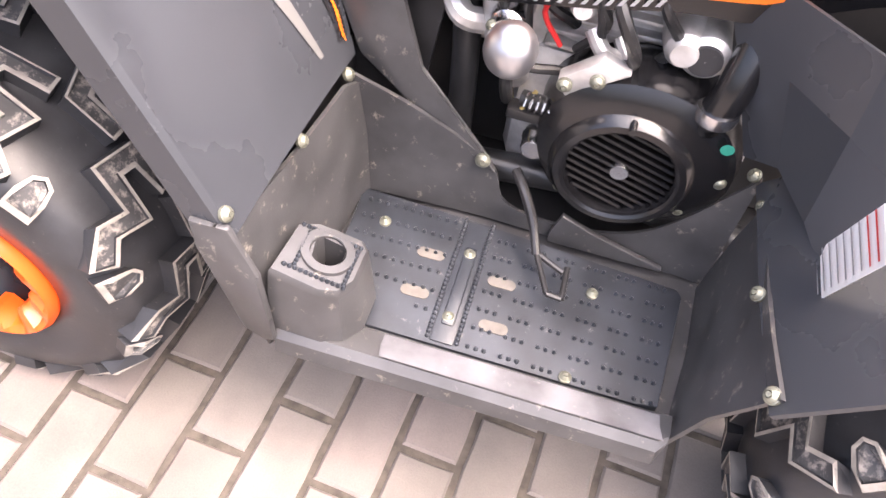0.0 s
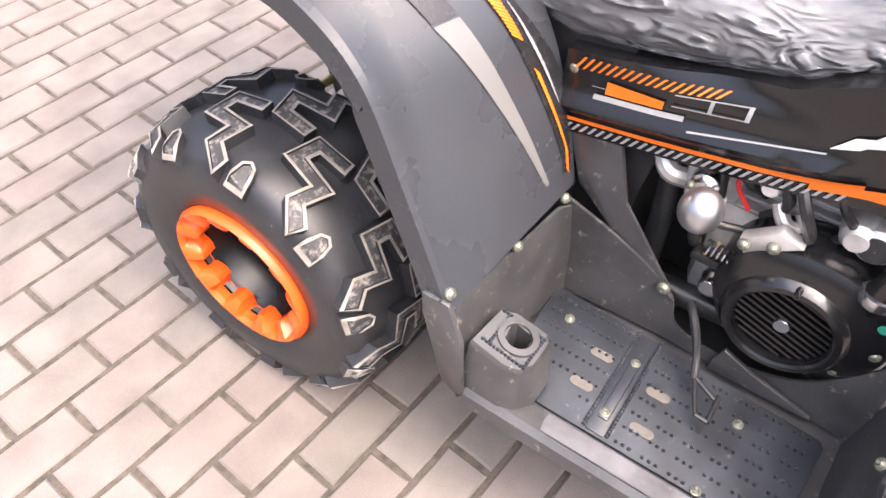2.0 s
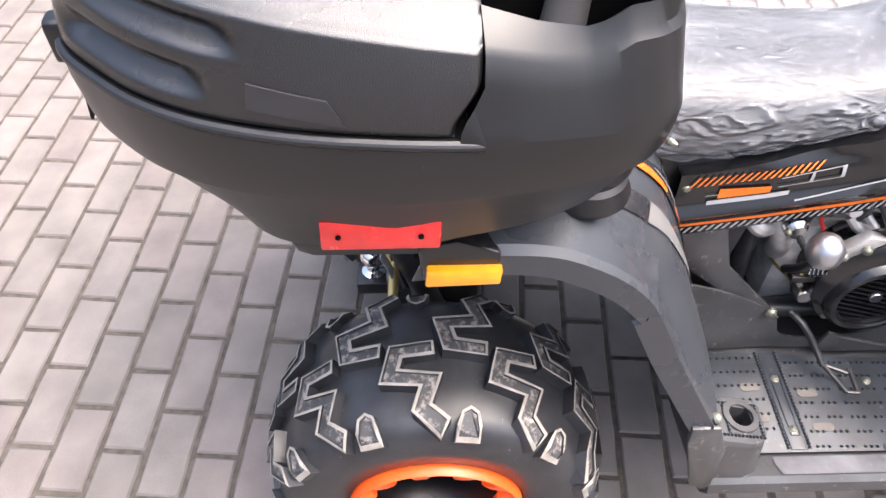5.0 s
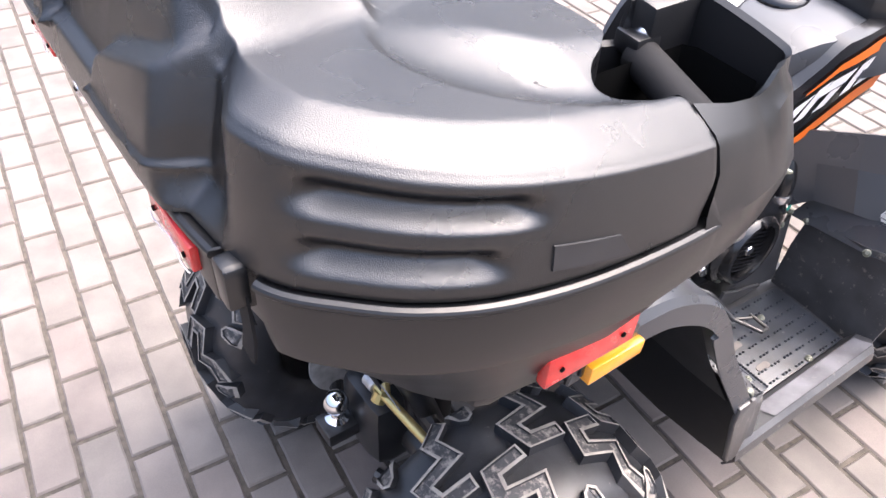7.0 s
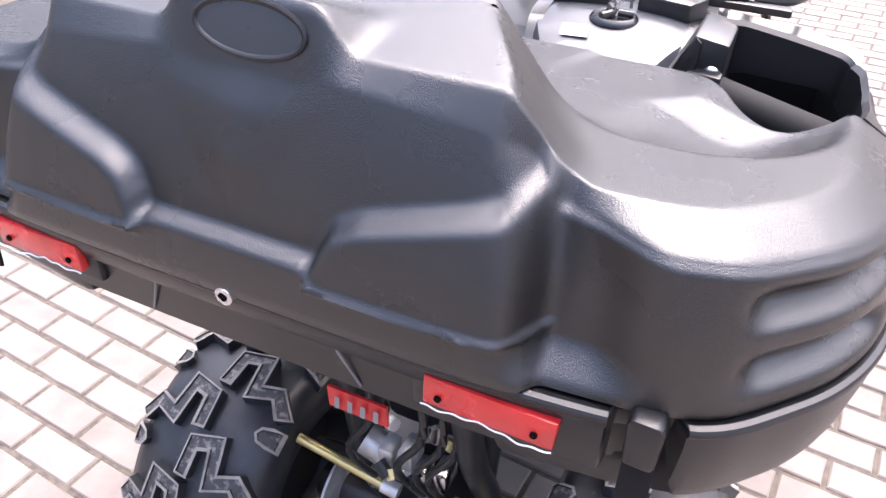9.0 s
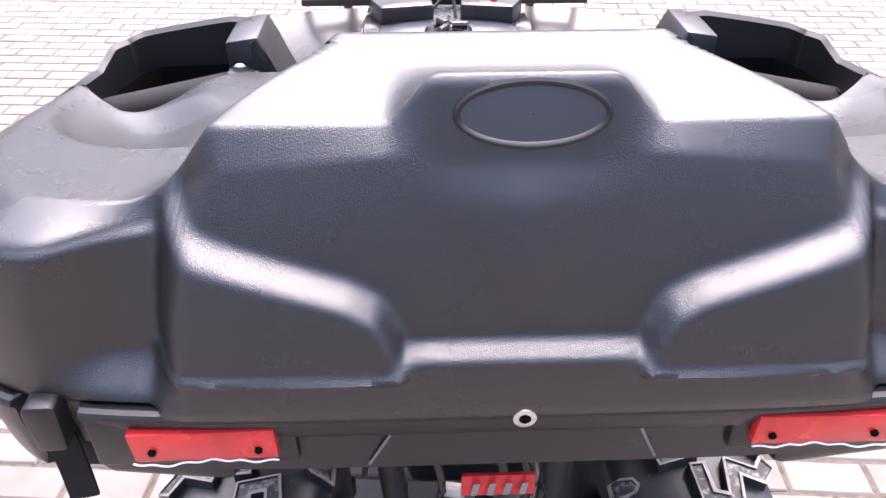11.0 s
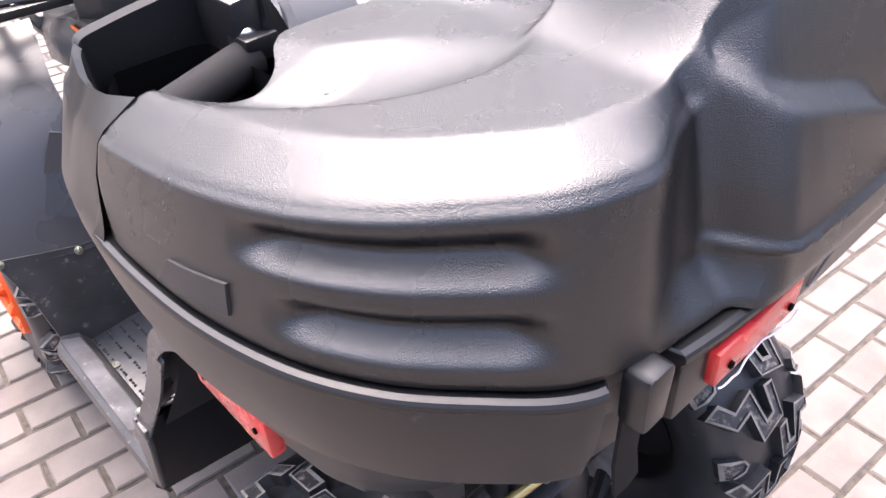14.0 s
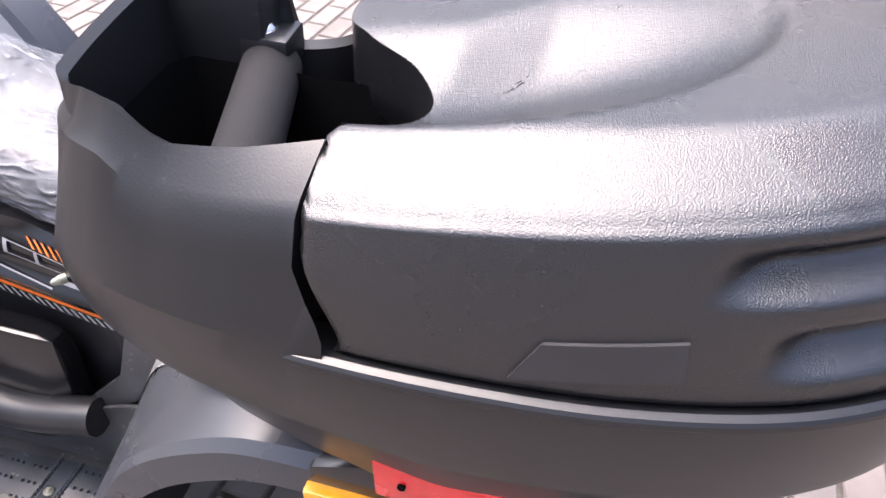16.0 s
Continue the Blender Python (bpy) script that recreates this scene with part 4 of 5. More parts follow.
    hole = [bl.verts.new((0.400 + 0.020 * math.cos(a), 0.562 + 0.020 * math.sin(a), 0.430)) for a in [math.atan2(y - 0.562, x - 0.400) for x, y in top_]]
    deep = [bl.verts.new((v.co.x, v.co.y, 0.36)) for v in hole]
    for i in range(8):
        j = (i + 1) % 8
        bl.faces.new((ring[i], ring[j], hole[j], hole[i]))
        bl.faces.new((hole[i], hole[j], deep[j], deep[i]))
    bl.faces.new(deep)
    for v in bl.verts:
        if v.co.z > 0.40:
            v.co.z += (0.612 - v.co.y) * 0.22
    st = part("step_block", mirrored(bl, s), M_WELL, w, "moulded step block with a round hole", angle=30)
    bm = lathe([(0.0195, 0.4302), (0.021, 0.4308), (0.021, 0.428), (0.0195, 0.36)], (0.400, 0.562, 0.011), "z", 28, closed=False)
    lathe([(0.0195, 0.372), (0.0003, 0.372)], (0.400, 0.562, 0), "z", 28, bm, closed=False)
    part("socket", mirrored(bm, s), M_VOID_SHADE, st)
    bm = lathe([(0.0195, 0.4335), (0.0205, 0.4345), (0.0300, 0.4342), (0.0310, 0.4300), (0.0195, 0.4300)], (0.400, 0.562, 0.0), "z", 36)
    for v in bm.verts:
        v.co.z += (0.612 - v.co.y) * 0.22
    part("socket_rim", mirrored(bm, s), M_WELL, st)
    bm = bmesh.new()
    for xx in (0.378, 0.436):
        for j in range(12):
            tooth(xx, 0.525 + 0.0062 * j, 0.430 + (0.087 - 0.0062 * j) * 0.22, 0.003)
    for yy in (0.535, 0.592):
        for j in range(9):
            tooth(0.384 + 0.006 * j, yy, 0.430 + (0.612 - yy) * 0.22, 0.003)
    tagged(part("step_teeth", mirrored(bm, s), M_PLATE, st), kind="stuff")
    # front wall bolts
    for p in ((0.167, 1.010, 0.504), (0.206, 1.024, 0.496), (0.351, 1.014, 0.513), (0.495, 1.012, 0.556)):
        bolt_at(w, (s * p[0], p[1], p[2]), (s * 0.3, -0.8, 0.6), 0.0075)
    # upper inner panel
    pts = [(0.512, 0.522), (0.478, 0.615), (0.556, 0.640), (0.590, 0.520), (0.690, 0.425), (0.712, 0.40), (0.60, 0.46)]
    bm = prism(pts, "x", 0.158, 0.166, 0.002)
    for v in bm.verts:
        v.co.x += curve_at([(0.40, 0.012), (0.52, -0.012), (0.64, -0.014)], v.co.z)
    part("inner_panel", mirrored(bm, s), M_WELL, w, "smooth black side panel")
    bolt_at(w, (s * 0.178, 0.690, 0.420), (s, 0, 0.2), 0.009)
    # front shroud panel: a folded plate over the front of the opening
    rows = [[(0.13, 0.905, 0.70), (0.15, 0.94, 0.735), (0.235, 1.04, 0.735), (0.30, 1.10, 0.74)],
            [(0.15, 0.945, 0.63), (0.19, 0.985, 0.66), (0.25, 1.045, 0.655), (0.34, 1.10, 0.66)],
            [(0.165, 0.99, 0.53), (0.20, 1.02, 0.555), (0.28, 1.045, 0.56), (0.42, 1.07, 0.57)]]
    part("front_shroud", mirrored(slab(rows, 0.005), s), M_FENDER, w, "folded dark plastic shroud", angle=12)
    # front fender skirt above the front wall
    rows = [[(0.165, 1.018, 0.490), (0.35, 1.018, 0.506), (0.512, 1.012, 0.550)], [(0.24, 1.10, 0.66), (0.38, 1.09, 0.66), (0.53, 1.08, 0.66)], [(0.24, 1.20, 0.80), (0.38, 1.19, 0.80), (0.53, 1.17, 0.78)], [(0.2, 1.36, 0.88), (0.38, 1.36, 0.87), (0.53, 1.35, 0.84)]]
    part("front_fender", mirrored(slab(rows, 0.006), s), M_FENDER, w, angle=50)
    if s > 0:
        rows = [[(0.318, 1.052, 0.560), (0.370, 1.046, 0.690)], [(0.384, 1.050, 0.566), (0.435, 1.044, 0.690)]]
        sheet = part("notice_sheet", slab(rows, 0.001), M_WHITE, w, "white printed notice with red marks")
        for k in range(9):
            q = k / 9
            part("print_line", grid([[(lerp(0.322, 0.372, u), lerp(1.0490, 1.043, u), lerp(0.562, 0.69, u)) for u in (q + 0.02, q + 0.042)], [(lerp(0.380, 0.431, u), lerp(1.047, 1.041, u), lerp(0.568, 0.69, u)) for u in (q + 0.02, q + 0.042)]]), M_GREYP if k < 7 else M_REDP, w)
    return w


for s in (1, -1):
    footwell(s)


# ---------- seat, body and its graphics ----------
def seat_ring(y, grow=0.0, n=28):
    wz = curve_at([(0.27, 0.845), (0.33, 0.885), (0.45, 0.895), (0.60, 0.880), (0.74, 0.885), (0.84, 0.925)], y) + grow
    zb = curve_at([(0.27, 0.80), (0.45, 0.735), (0.60, 0.755), (0.74, 0.78), (0.84, 0.82)], y) - grow * 0.5
    hw = curve_at([(0.27, 0.11), (0.36, 0.155), (0.55, 0.150), (0.74, 0.125), (0.84, 0.10)], y) + grow
    ring = []
    for k in range(n):
        a = math.tau * k / n
        c, s_ = math.cos(a), math.sin(a)
        ring.append((hw * math.copysign(abs(c) ** 0.6, c), y, (wz + zb) / 2 + (wz - zb) / 2 * math.copysign(abs(s_) ** 0.75, s_)))
    return ring


seat = new("seat")
seat.parent = quad
tagged(seat, label="black vinyl saddle still wrapped in clear crumpled film")
ys = [0.27 + 0.57 * k / 24 for k in range(25)]
part("cushion", grid([seat_ring(y) for y in ys], closed=True, caps=True), M_SEAT, seat, "black vinyl cushion", angle=60)
rows = []
for y in [0.262 + 0.585 * k / 90 for k in range(91)]:
    ring = []
    for k, p in enumerate(seat_ring(min(0.84, max(0.27, y)), 0.009, 90)):
        v = Vector((p[0], y, p[2]))
        q = Vector((v.x * 30 + v.y * 11, v.y * 14 - v.z * 9, v.z * 34))
        d = noise.ridged_multi_fractal(q, 0.8, 2.2, 4, 0.9, 2.0)
        ring.append(v + Vector((v.x * 2.0, 0, max(-0.5, (v.z - 0.83) * 8))).normalized() * (0.0045 * (d - 0.9)))
    rows.append(ring)
film = part("film_wrap", grid(rows, closed=True), M_FILM, seat, "clear crumpled plastic film", angle=180)


def panel_x(y, z):
    return 0.150 + 0.035 * sstep(0.75, 1.0, y) * sstep(0.66, 0.9, z) - 0.02 * sstep(0.74, 0.78, z) * (1 - sstep(0.6, 0.9, y))


PANEL_LO = [(0.455, 0.608), (0.60, 0.632), (0.78, 0.665), (0.86, 0.685), (0.93, 0.690), (1.02, 0.74), (1.12, 0.78)]
PANEL_HI = [(0.455, 0.735), (0.60, 0.757), (0.74, 0.790), (0.84, 0.85), (0.93, 0.93), (1.02, 0.945), (1.12, 0.935)]


def side_panel(s):
    p = new("side_panel")
    p.parent = quad
    tagged(p, label="black body side panel with orange and white graphics")
    yy = [0.455 + 0.665 * k / 40 for k in range(41)]

    def at(y, t, h=0.0):
        lo, hi = curve_at(PANEL_LO, y), curve_at(PANEL_HI, y)
        z = lerp(lo, hi, t)
        ridge = 0.014 * math.exp(-((z - lo - 0.048) / 0.013) ** 2) * (1 - sstep(0.80, 0.87, y))
        return (panel_x(y, z) + ridge + h + (0.0045 if h > 0.002 else 0.0), y, z)
    rows = [[at(y, -0.0, -0.03), at(y, 0.0)] + [at(y, k / 16) for k in range(1, 17)] + [at(y, 1.0, -0.03)] for y in yy]
    part("panel_skin", mirrored(slab(rows, -0.004), s), M_GLOSS, p, angle=40)

    def decal(name, rows_, mat, label=""):
        part(name, mirrored(grid([[at(y, lerp(a, b, q / 3), h) for q in range(4)] for y, a, b, h in rows_]), s), mat, p, label)
    # long orange line above a hatched edge, widening to a blade at the front
    decal("orange_line", [(0.465 + 0.39 * k / 20, lerp(0.15, 0.13, k / 20), lerp(0.20, 0.20, k / 20), 0.003) for k in range(21)], M_ORP, "orange pinstripe")
    decal("orange_blade", [(0.80 + 0.31 * k / 14, lerp(0.08, 0.12, k / 14), lerp(0.16, 0.36, sstep(0.1, 0.9, k / 14)), 0.0034) for k in range(15)], M_ORP, "orange blade stripe")
    decal("upper_orange", [(0.87 + 0.24 * k / 12, lerp(0.80, 0.76, k / 12), lerp(0.83, 0.95, k / 12), 0.0034) for k in range(13)], M_ORP)
    for k in range(30):
        y = 0.47 + 0.0125 * k
        a = at(y, 0.02, 0.003)
        b = at(y + 0.005, 0.02, 0.003)
        c = at(y + 0.014, 0.12, 0.003)
        d = at(y + 0.009, 0.12, 0.003)
        part("hatch", mirrored(grid([[a, b], [d, c]]), s), M_GREYP, p)
    for k in range(18):
        y = 0.47 + 0.011 * k
        t1 = lerp(0.97, 0.90, k / 17)
        part("hatch", mirrored(grid([[at(y, 0.84, 0.003), at(y + 0.004, 0.84, 0.003)], [at(y + 0.012, t1 + 0.02, 0.003), at(y + 0.016, t1 + 0.02, 0.003)]]), s), M_ORP, p)
    # large emblem reduced to plain angled white shapes
    for y0, y1, t0, t1, sk in ((0.80, 0.83, 0.50, 0.60, 0.02), (0.825, 0.86, 0.52, 0.72, 0.035), (0.87, 0.895, 0.46, 0.74, 0.03), (0.905, 0.965, 0.62, 0.72, 0.02), (0.915, 0.94, 0.44, 0.60, 0.02), (0.975, 1.0, 0.44, 0.72, 0.02), (1.005, 1.06, 0.62, 0.72, 0.02), (1.01, 1.05, 0.44, 0.52, 0.01)):
        part("emblem_shape", mirrored(grid([[at(y0, t0, 0.0035), at(y1, t0, 0.0035)], [at(y0 + sk, t1, 0.0035), at(y1 + sk, t1, 0.0035)]]), s), M_WHITE, p, "white angular emblem shape")
    decal("badge_bar", [(0.520 + 0.08 * k / 6, 0.60, lerp(0.76, 0.70, k / 6), 0.003) for k in range(7)], M_ORP, "small orange badge")
    decal("badge_under", [(0.505 + 0.125 * k / 6, 0.52, 0.58, 0.003) for k in range(7)], M_GREYP)
    for a, b, c, d in ((0.50, 0.52, 0.66, 0.665), (0.61, 0.70, 0.66, 0.67), (0.61, 0.70, 0.80, 0.81), (0.655, 0.66, 0.66, 0.81), (0.70, 0.706, 0.66, 0.81), (0.64, 0.80, 0.44, 0.452)):
        decal("outline_mark", [(a, c, d + 0.004, 0.003), (b, c, d + 0.004, 0.003)], M_GREYP)
    bolt_at(p, (s * 0.150, 0.468, 0.712), (s, 0, 0.2), 0.008)
    return p


for s in (1, -1):
    side_panel(s)

# tank cover, dash and bars
body = new("front_body")
body.parent = quad
tagged(body, label="dark grey front bodywork with dash, bars and rack")
rows = []
for k in range(25):
    y = 0.82 + 0.50 * k / 24
    zt = curve_at([(0.82, 0.895), (0.90, 0.93), (1.0, 0.945), (1.12, 0.935), (1.32, 0.90)], y)
    hw = curve_at([(0.82, 0.11), (0.92, 0.165), (1.05, 0.19), (1.2, 0.20), (1.32, 0.19)], y)
    rows.append([(-hw, y, zt - 0.10), (-hw, y, zt - 0.03), (-hw * 0.93, y, zt - 0.008), (-hw * 0.6, y, zt), (0, y, zt + 0.004), (hw * 0.6, y, zt), (hw * 0.93, y, zt - 0.008), (hw, y, zt - 0.03), (hw, y, zt - 0.10)])
part("tank_cover", slab(rows, -0.006), M_FENDER, body, angle=40)
bm = lathe([(0.0005, 0.953), (0.03, 0.953), (0.033, 0.957), (0.045, 0.958), (0.052, 0.953), (0.056, 0.945), (0.056, 0.93)], (0.0, 0.975, 0), "z", 40, closed=False)
cap = part("fuel_cap", bm, M_GLOSS, body, "round black fuel cap")
for k in range(3):
    a = k * math.tau / 3
    part("cap_grip", tube([(0.008 * math.cos(a), 0.975 + 0.008 * math.sin(a), 0.962), (0.042 * math.cos(a), 0.975 + 0.042 * math.sin(a), 0.962)], 0.008, 8), M_BLACK, cap)
part("cap_key", tube([(0, 0.975, 0.955), (0.002, 0.978, 0.985)], 0.004, 8), M_SILVER, cap)
part("tank_label", grid([[(-0.09, 0.875, 0.930), (-0.03, 0.875, 0.934)], [(-0.095, 0.91, 0.943), (-0.035, 0.915, 0.946)]]), M_WHITE, body, "white warning label")
bm = tube([(-0.38, 1.02, 1.06), (-0.30, 1.06, 1.075), (-0.12, 1.15, 1.03), (0, 1.17, 1.02), (0.12, 1.15, 1.03), (0.30, 1.06, 1.075), (0.38, 1.02, 1.06)], 0.012, 12)
part("handlebar", bm, M_BLACK, body)
for s in (1, -1):
    part("grip", tube([(s * 0.28, 1.068, 1.074), (s * 0.39, 1.014, 1.058)], 0.018, 16), M_SEAT, body)
    part("mirror_stalk", tube([(s * 0.24, 1.09, 1.065), (s * 0.30, 1.12, 1.12)], 0.006, 8), M_BLACK, body)
    part("dash_wing", mirrored(prism([(0.03, 1.05), (0.15, 1.03), (0.18, 1.10), (0.04, 1.16)], "z", 0.94, 0.985, 0.008), s), M_BLACK, body)
for a, b in (((-0.05, 1.05, 0.955), (0.06, 1.13, 1.0)), ((0.02, 1.04, 0.955), (-0.05, 1.14, 1.01)), ((0.07, 1.06, 0.96), (0.03, 1.15, 1.0))):
    part("cable", tube(smooth_path([a, ((a[0] + b[0]) / 2 + 0.02, (a[1] + b[1]) / 2, 1.02), b], 6), 0.004, 8), M_BLACK, body)
part("red_button", lathe([(0.0005, 0.99), (0.007, 0.99), (0.008, 0.985), (0.008, 0.975)], (0.11, 1.07, 0.0), "z", 16, closed=False), M_REDP, body)

# front rack: a dark plate frame with windows
rack = new("front_rack")
rack.parent = quad
tagged(rack, label="black front luggage rack of flat bars")
for s in (1, -1):
    part("rack_side", tube(smooth_path([(s * 0.13, 1.17, 0.965), (s * 0.24, 1.20, 0.965), (s * 0.34, 1.27, 0.955), (s * 0.38, 1.42, 0.95), (s * 0.34, 1.58, 0.95)], 6), 0.013, 10), M_TUB, rack)
    for x in (0.06, 0.15, 0.25):
        part("rack_bar", block(s * x - 0.016, s * x + 0.016, 1.19, 1.60, 0.950, 0.966, 0.004), M_TUB, rack)
for y in (1.185, 1.33, 1.46, 1.60):
    part("rack_cross", block(-0.35, 0.35, y - 0.016, y + 0.016, 0.944, 0.962, 0.004), M_TUB, rack)
part("front_deck", block(-0.20, 0.20, 1.30, 1.62, 0.84, 0.90, 0.02), M_FENDER, body)
for s in (1, -1):
    part("front_bumper_rail", tube(smooth_path([(s * 0.15, 1.72, 0.35), (s * 0.26, 1.74, 0.55), (s * 0.28, 1.66, 0.80), (s * 0.2, 1.60, 0.92)], 6), 0.014, 10), M_BLACK, body)

# ---------- engine ----------
eng = new("engine")
eng.parent = quad
tagged(eng, label="silver engine with a black fan cover")
part("crankcase", block(-0.13, 0.10, 0.70, 1.02, 0.34, 0.56, 0.03), M_ALU, eng)
part("cylinder", block(-0.08, 0.085, 0.74, 0.90, 0.54, 0.70, 0.02), M_ALU, eng)
for k in range(6):
    part("fin", block(-0.095, 0.10, 0.728, 0.905, 0.560 + 0.020 * k, 0.566 + 0.020 * k, 0.002), M_ALU, eng)
part("rear_casting", block(-0.06, 0.095, 0.615, 0.735, 0.53, 0.715, 0.03), M_ALU, eng)
part("head_cover", block(-0.07, 0.10, 0.75, 0.89, 0.69, 0.74, 0.02), M_ALU, eng)
part("belt_cover", block(-0.185, -0.13, 0.66, 1.02, 0.36, 0.60, 0.04), M_GLOSS, eng, "gloss black belt cover")
part("exhaust_pipe", tube(smooth_path([(-0.19, 0.62, 0.46), (-0.20, 0.78, 0.44), (-0.19, 0.98, 0.48)], 6), 0.03, 16), M_BLACK, eng, "black exhaust pipe")
part("intake_body", lathe([(0.0005, 0.145), (0.020, 0.145), (0.027, 0.14), (0.027, 0.05), (0.0005, 0.05)], (0, 0.905, 0.625), "x", 28, closed=False), M_ALU, eng, "cast intake port")
part("intake_plug", lathe([(0.0005, 0.149), (0.019, 0.149), (0.020, 0.14)], (0, 0.905, 0.625), "x", 24, closed=False), M_RUBBER, eng)
part("hose", tube(smooth_path([(0.12, 0.955, 0.70), (0.16, 0.945, 0.62), (0.165, 0.935, 0.57), (0.15, 0.92, 0.53)], 6), 0.021, 14), M_GLOSS, eng, "black breather hose")
part("hose_clip", lathe([(0.025, -0.008), (0.026, 0), (0.025, 0.008), (0.02, 0.008), (0.02, -0.008)], (0.165, 0.937, 0.578), "z", 20), M_SILVER, eng)
# fan cover: volute housing with a round slatted grille facing outwards
cover = bmesh.new()
cen = (0.858, 0.472)
outer = []
for k in range(48):
    a = k * math.tau / 48
    r = 0.105 + 0.022 * sstep(-0.2, 1.0, math.sin(a - 0.3)) + 0.035 * max(0, math.cos(a - 0.15)) ** 3
    outer.append((r, a))
rows = []
for x, k in ((0.10, 1.0), (0.150, 1.0), (0.172, 0.95), (0.180, 0.84), (0.182, 0.78)):
    rows.append([(x, cen[0] + r * k * math.cos(a), cen[1] + r * k * math.sin(a)) for r, a in outer])
rows.append([(0.190, cen[0] + 0.074 * math.cos(a), cen[1] + 0.074 * math.sin(a)) for r, a in outer])
rows.append([(0.190, cen[0] + 0.066 * math.cos(a), cen[1] + 0.066 * math.sin(a)) for r, a in outer])
rows.append([(0.175, cen[0] + 0.064 * math.cos(a), cen[1] + 0.064 * math.sin(a)) for r, a in outer])
add_grid(cover, rows, closed=True)
fc = part("fan_cover", cover, M_GLOSS, eng, "gloss black fan cover", angle=40)
part("fan_void", lathe([(0.0005, 0.172), (0.066, 0.172)], (0, cen[0], cen[1]), "x", 40, closed=False), M_VOID_SHADE, fc)
for k in range(11):
    d = -0.055 + 0.011 * k
    h = math.sqrt(max(0, 0.065 ** 2 - d * d))
    tilt = -0.30
    a = (0.183, cen[0] - h * math.cos(tilt) - d * math.sin(tilt), cen[1] - h * math.sin(tilt) + d * math.cos(tilt))
    b = (0.183, cen[0] + h * math.cos(tilt) - d * math.sin(tilt), cen[1] + h * math.sin(tilt) + d * math.cos(tilt))
    part("slat", tube([a, b], 0.0032, 6), M_GLOSS, fc)
part("grille_ring", lathe([(0.067, 0.184), (0.068, 0.196), (0.072, 0.199), (0.080, 0.198), (0.087, 0.190), (0.090, 0.180)], (0, cen[0], cen[1]), "x", 56, closed=False), M_GLOSS, fc)
part("cover_peg", lathe([(0.0005, 0.208), (0.0045, 0.208), (0.005, 0.190)], (0, cen[0] - 0.005, cen[1] + 0.082), "x", 14, closed=False), M_GLOSS, fc)
part("hub_cap", lathe([(0.0005, 0.190), (0.011, 0.190), (0.013, 0.186), (0.013, 0.178)], (0, cen[0], cen[1]), "x", 24, closed=False), M_SILVER, fc, "pale metal hub")
part("sticker", lathe([(0.0005, 0.1835), (0.008, 0.1832)], (0, cen[0] + 0.105, cen[1] + 0.072), "x", 20, closed=False), material("green_sticker", (0.02, 0.25, 0.18), 0.4), fc, "small green sticker")
for y, z in ((0.945, 0.50), (0.975, 0.486), (0.945, 0.425), (0.80, 0.585), (0.765, 0.57), (0.795, 0.41), (0.915, 0.40)):
    bolt_at(fc, (0.176, y, z), (1, 0, 0), 0.008)
part("bracket", prism([(0.755, 0.572), (0.770, 0.548), (0.80, 0.575), (0.835, 0.60), (0.80, 0.612)], "x", 0.150, 0.172, 0.003), M_ALU, eng, "cast mounting lug")
part("oil_cap", lathe([(0.0005, 0.165), (0.014, 0.165), (0.0165, 0.160), (0.0165, 0.13)], (0, 0.748, 0.447), "x", 20, closed=False), M_SILVER, eng, "slotted oil filler cap")
part("oil_neck", tube([(0.06, 0.78, 0.44), (0.145, 0.748, 0.447)], 0.02, 14), M_BLACK, eng)
part("frame_tube", tube([(0.12, 0.60, 0.35), (0.12, 0.80, 0.37), (0.12, 1.05, 0.34)], 0.022, 14), M_BLACK, eng)
part("frame_upright", tube(smooth_path([(0.10, 0.64, 0.36), (0.10, 0.635, 0.50), (0.10, 0.625, 0.66)], 5), 0.018, 14), M_BLACK, eng)
part("exhaust_stub", tube(smooth_path([(0.09, 0.70, 0.50), (0.12, 0.68, 0.56), (0.10, 0.66, 0.64)], 5), 0.02, 14), M_ALU, eng)
# gear lever with its silver ball
lev = part("gear_lever", tube(smooth_path([(0.14, 0.70, 0.50), (0.18, 0.70, 0.55), (0.205, 0.698, 0.60)], 6), 0.008, 10), M_BLACK, eng, "black gear lever")
bm = bmesh.new()
bmesh.ops.create_uvsphere(bm, u_segments=28, v_segments=18, radius=0.030)
for v in bm.verts:
    v.co.z *= 1.08
bmesh.ops.translate(bm, verts=bm.verts, vec=(0.21, 0.70, 0.625))
part("gear_knob", bm, M_KNOB, lev, "satin silver ball knob", angle=180)
part("linkage", tube([(0.15, 0.72, 0.515), (0.16, 0.765, 0.52)], 0.011, 12), M_BLACK, eng)
part("linkage_plate", block(0.14, 0.165, 0.705, 0.75, 0.49, 0.505, 0.003), M_BLACK, eng)
part("spring", tube([Vector((0.163 + 0.010 * math.cos(k * 0.9), 0.725 + 0.0011 * k, 0.522 + 0.010 * math.sin(k * 0.9))) for k in range(40)], 0.002, 6), M_SILVER, eng)
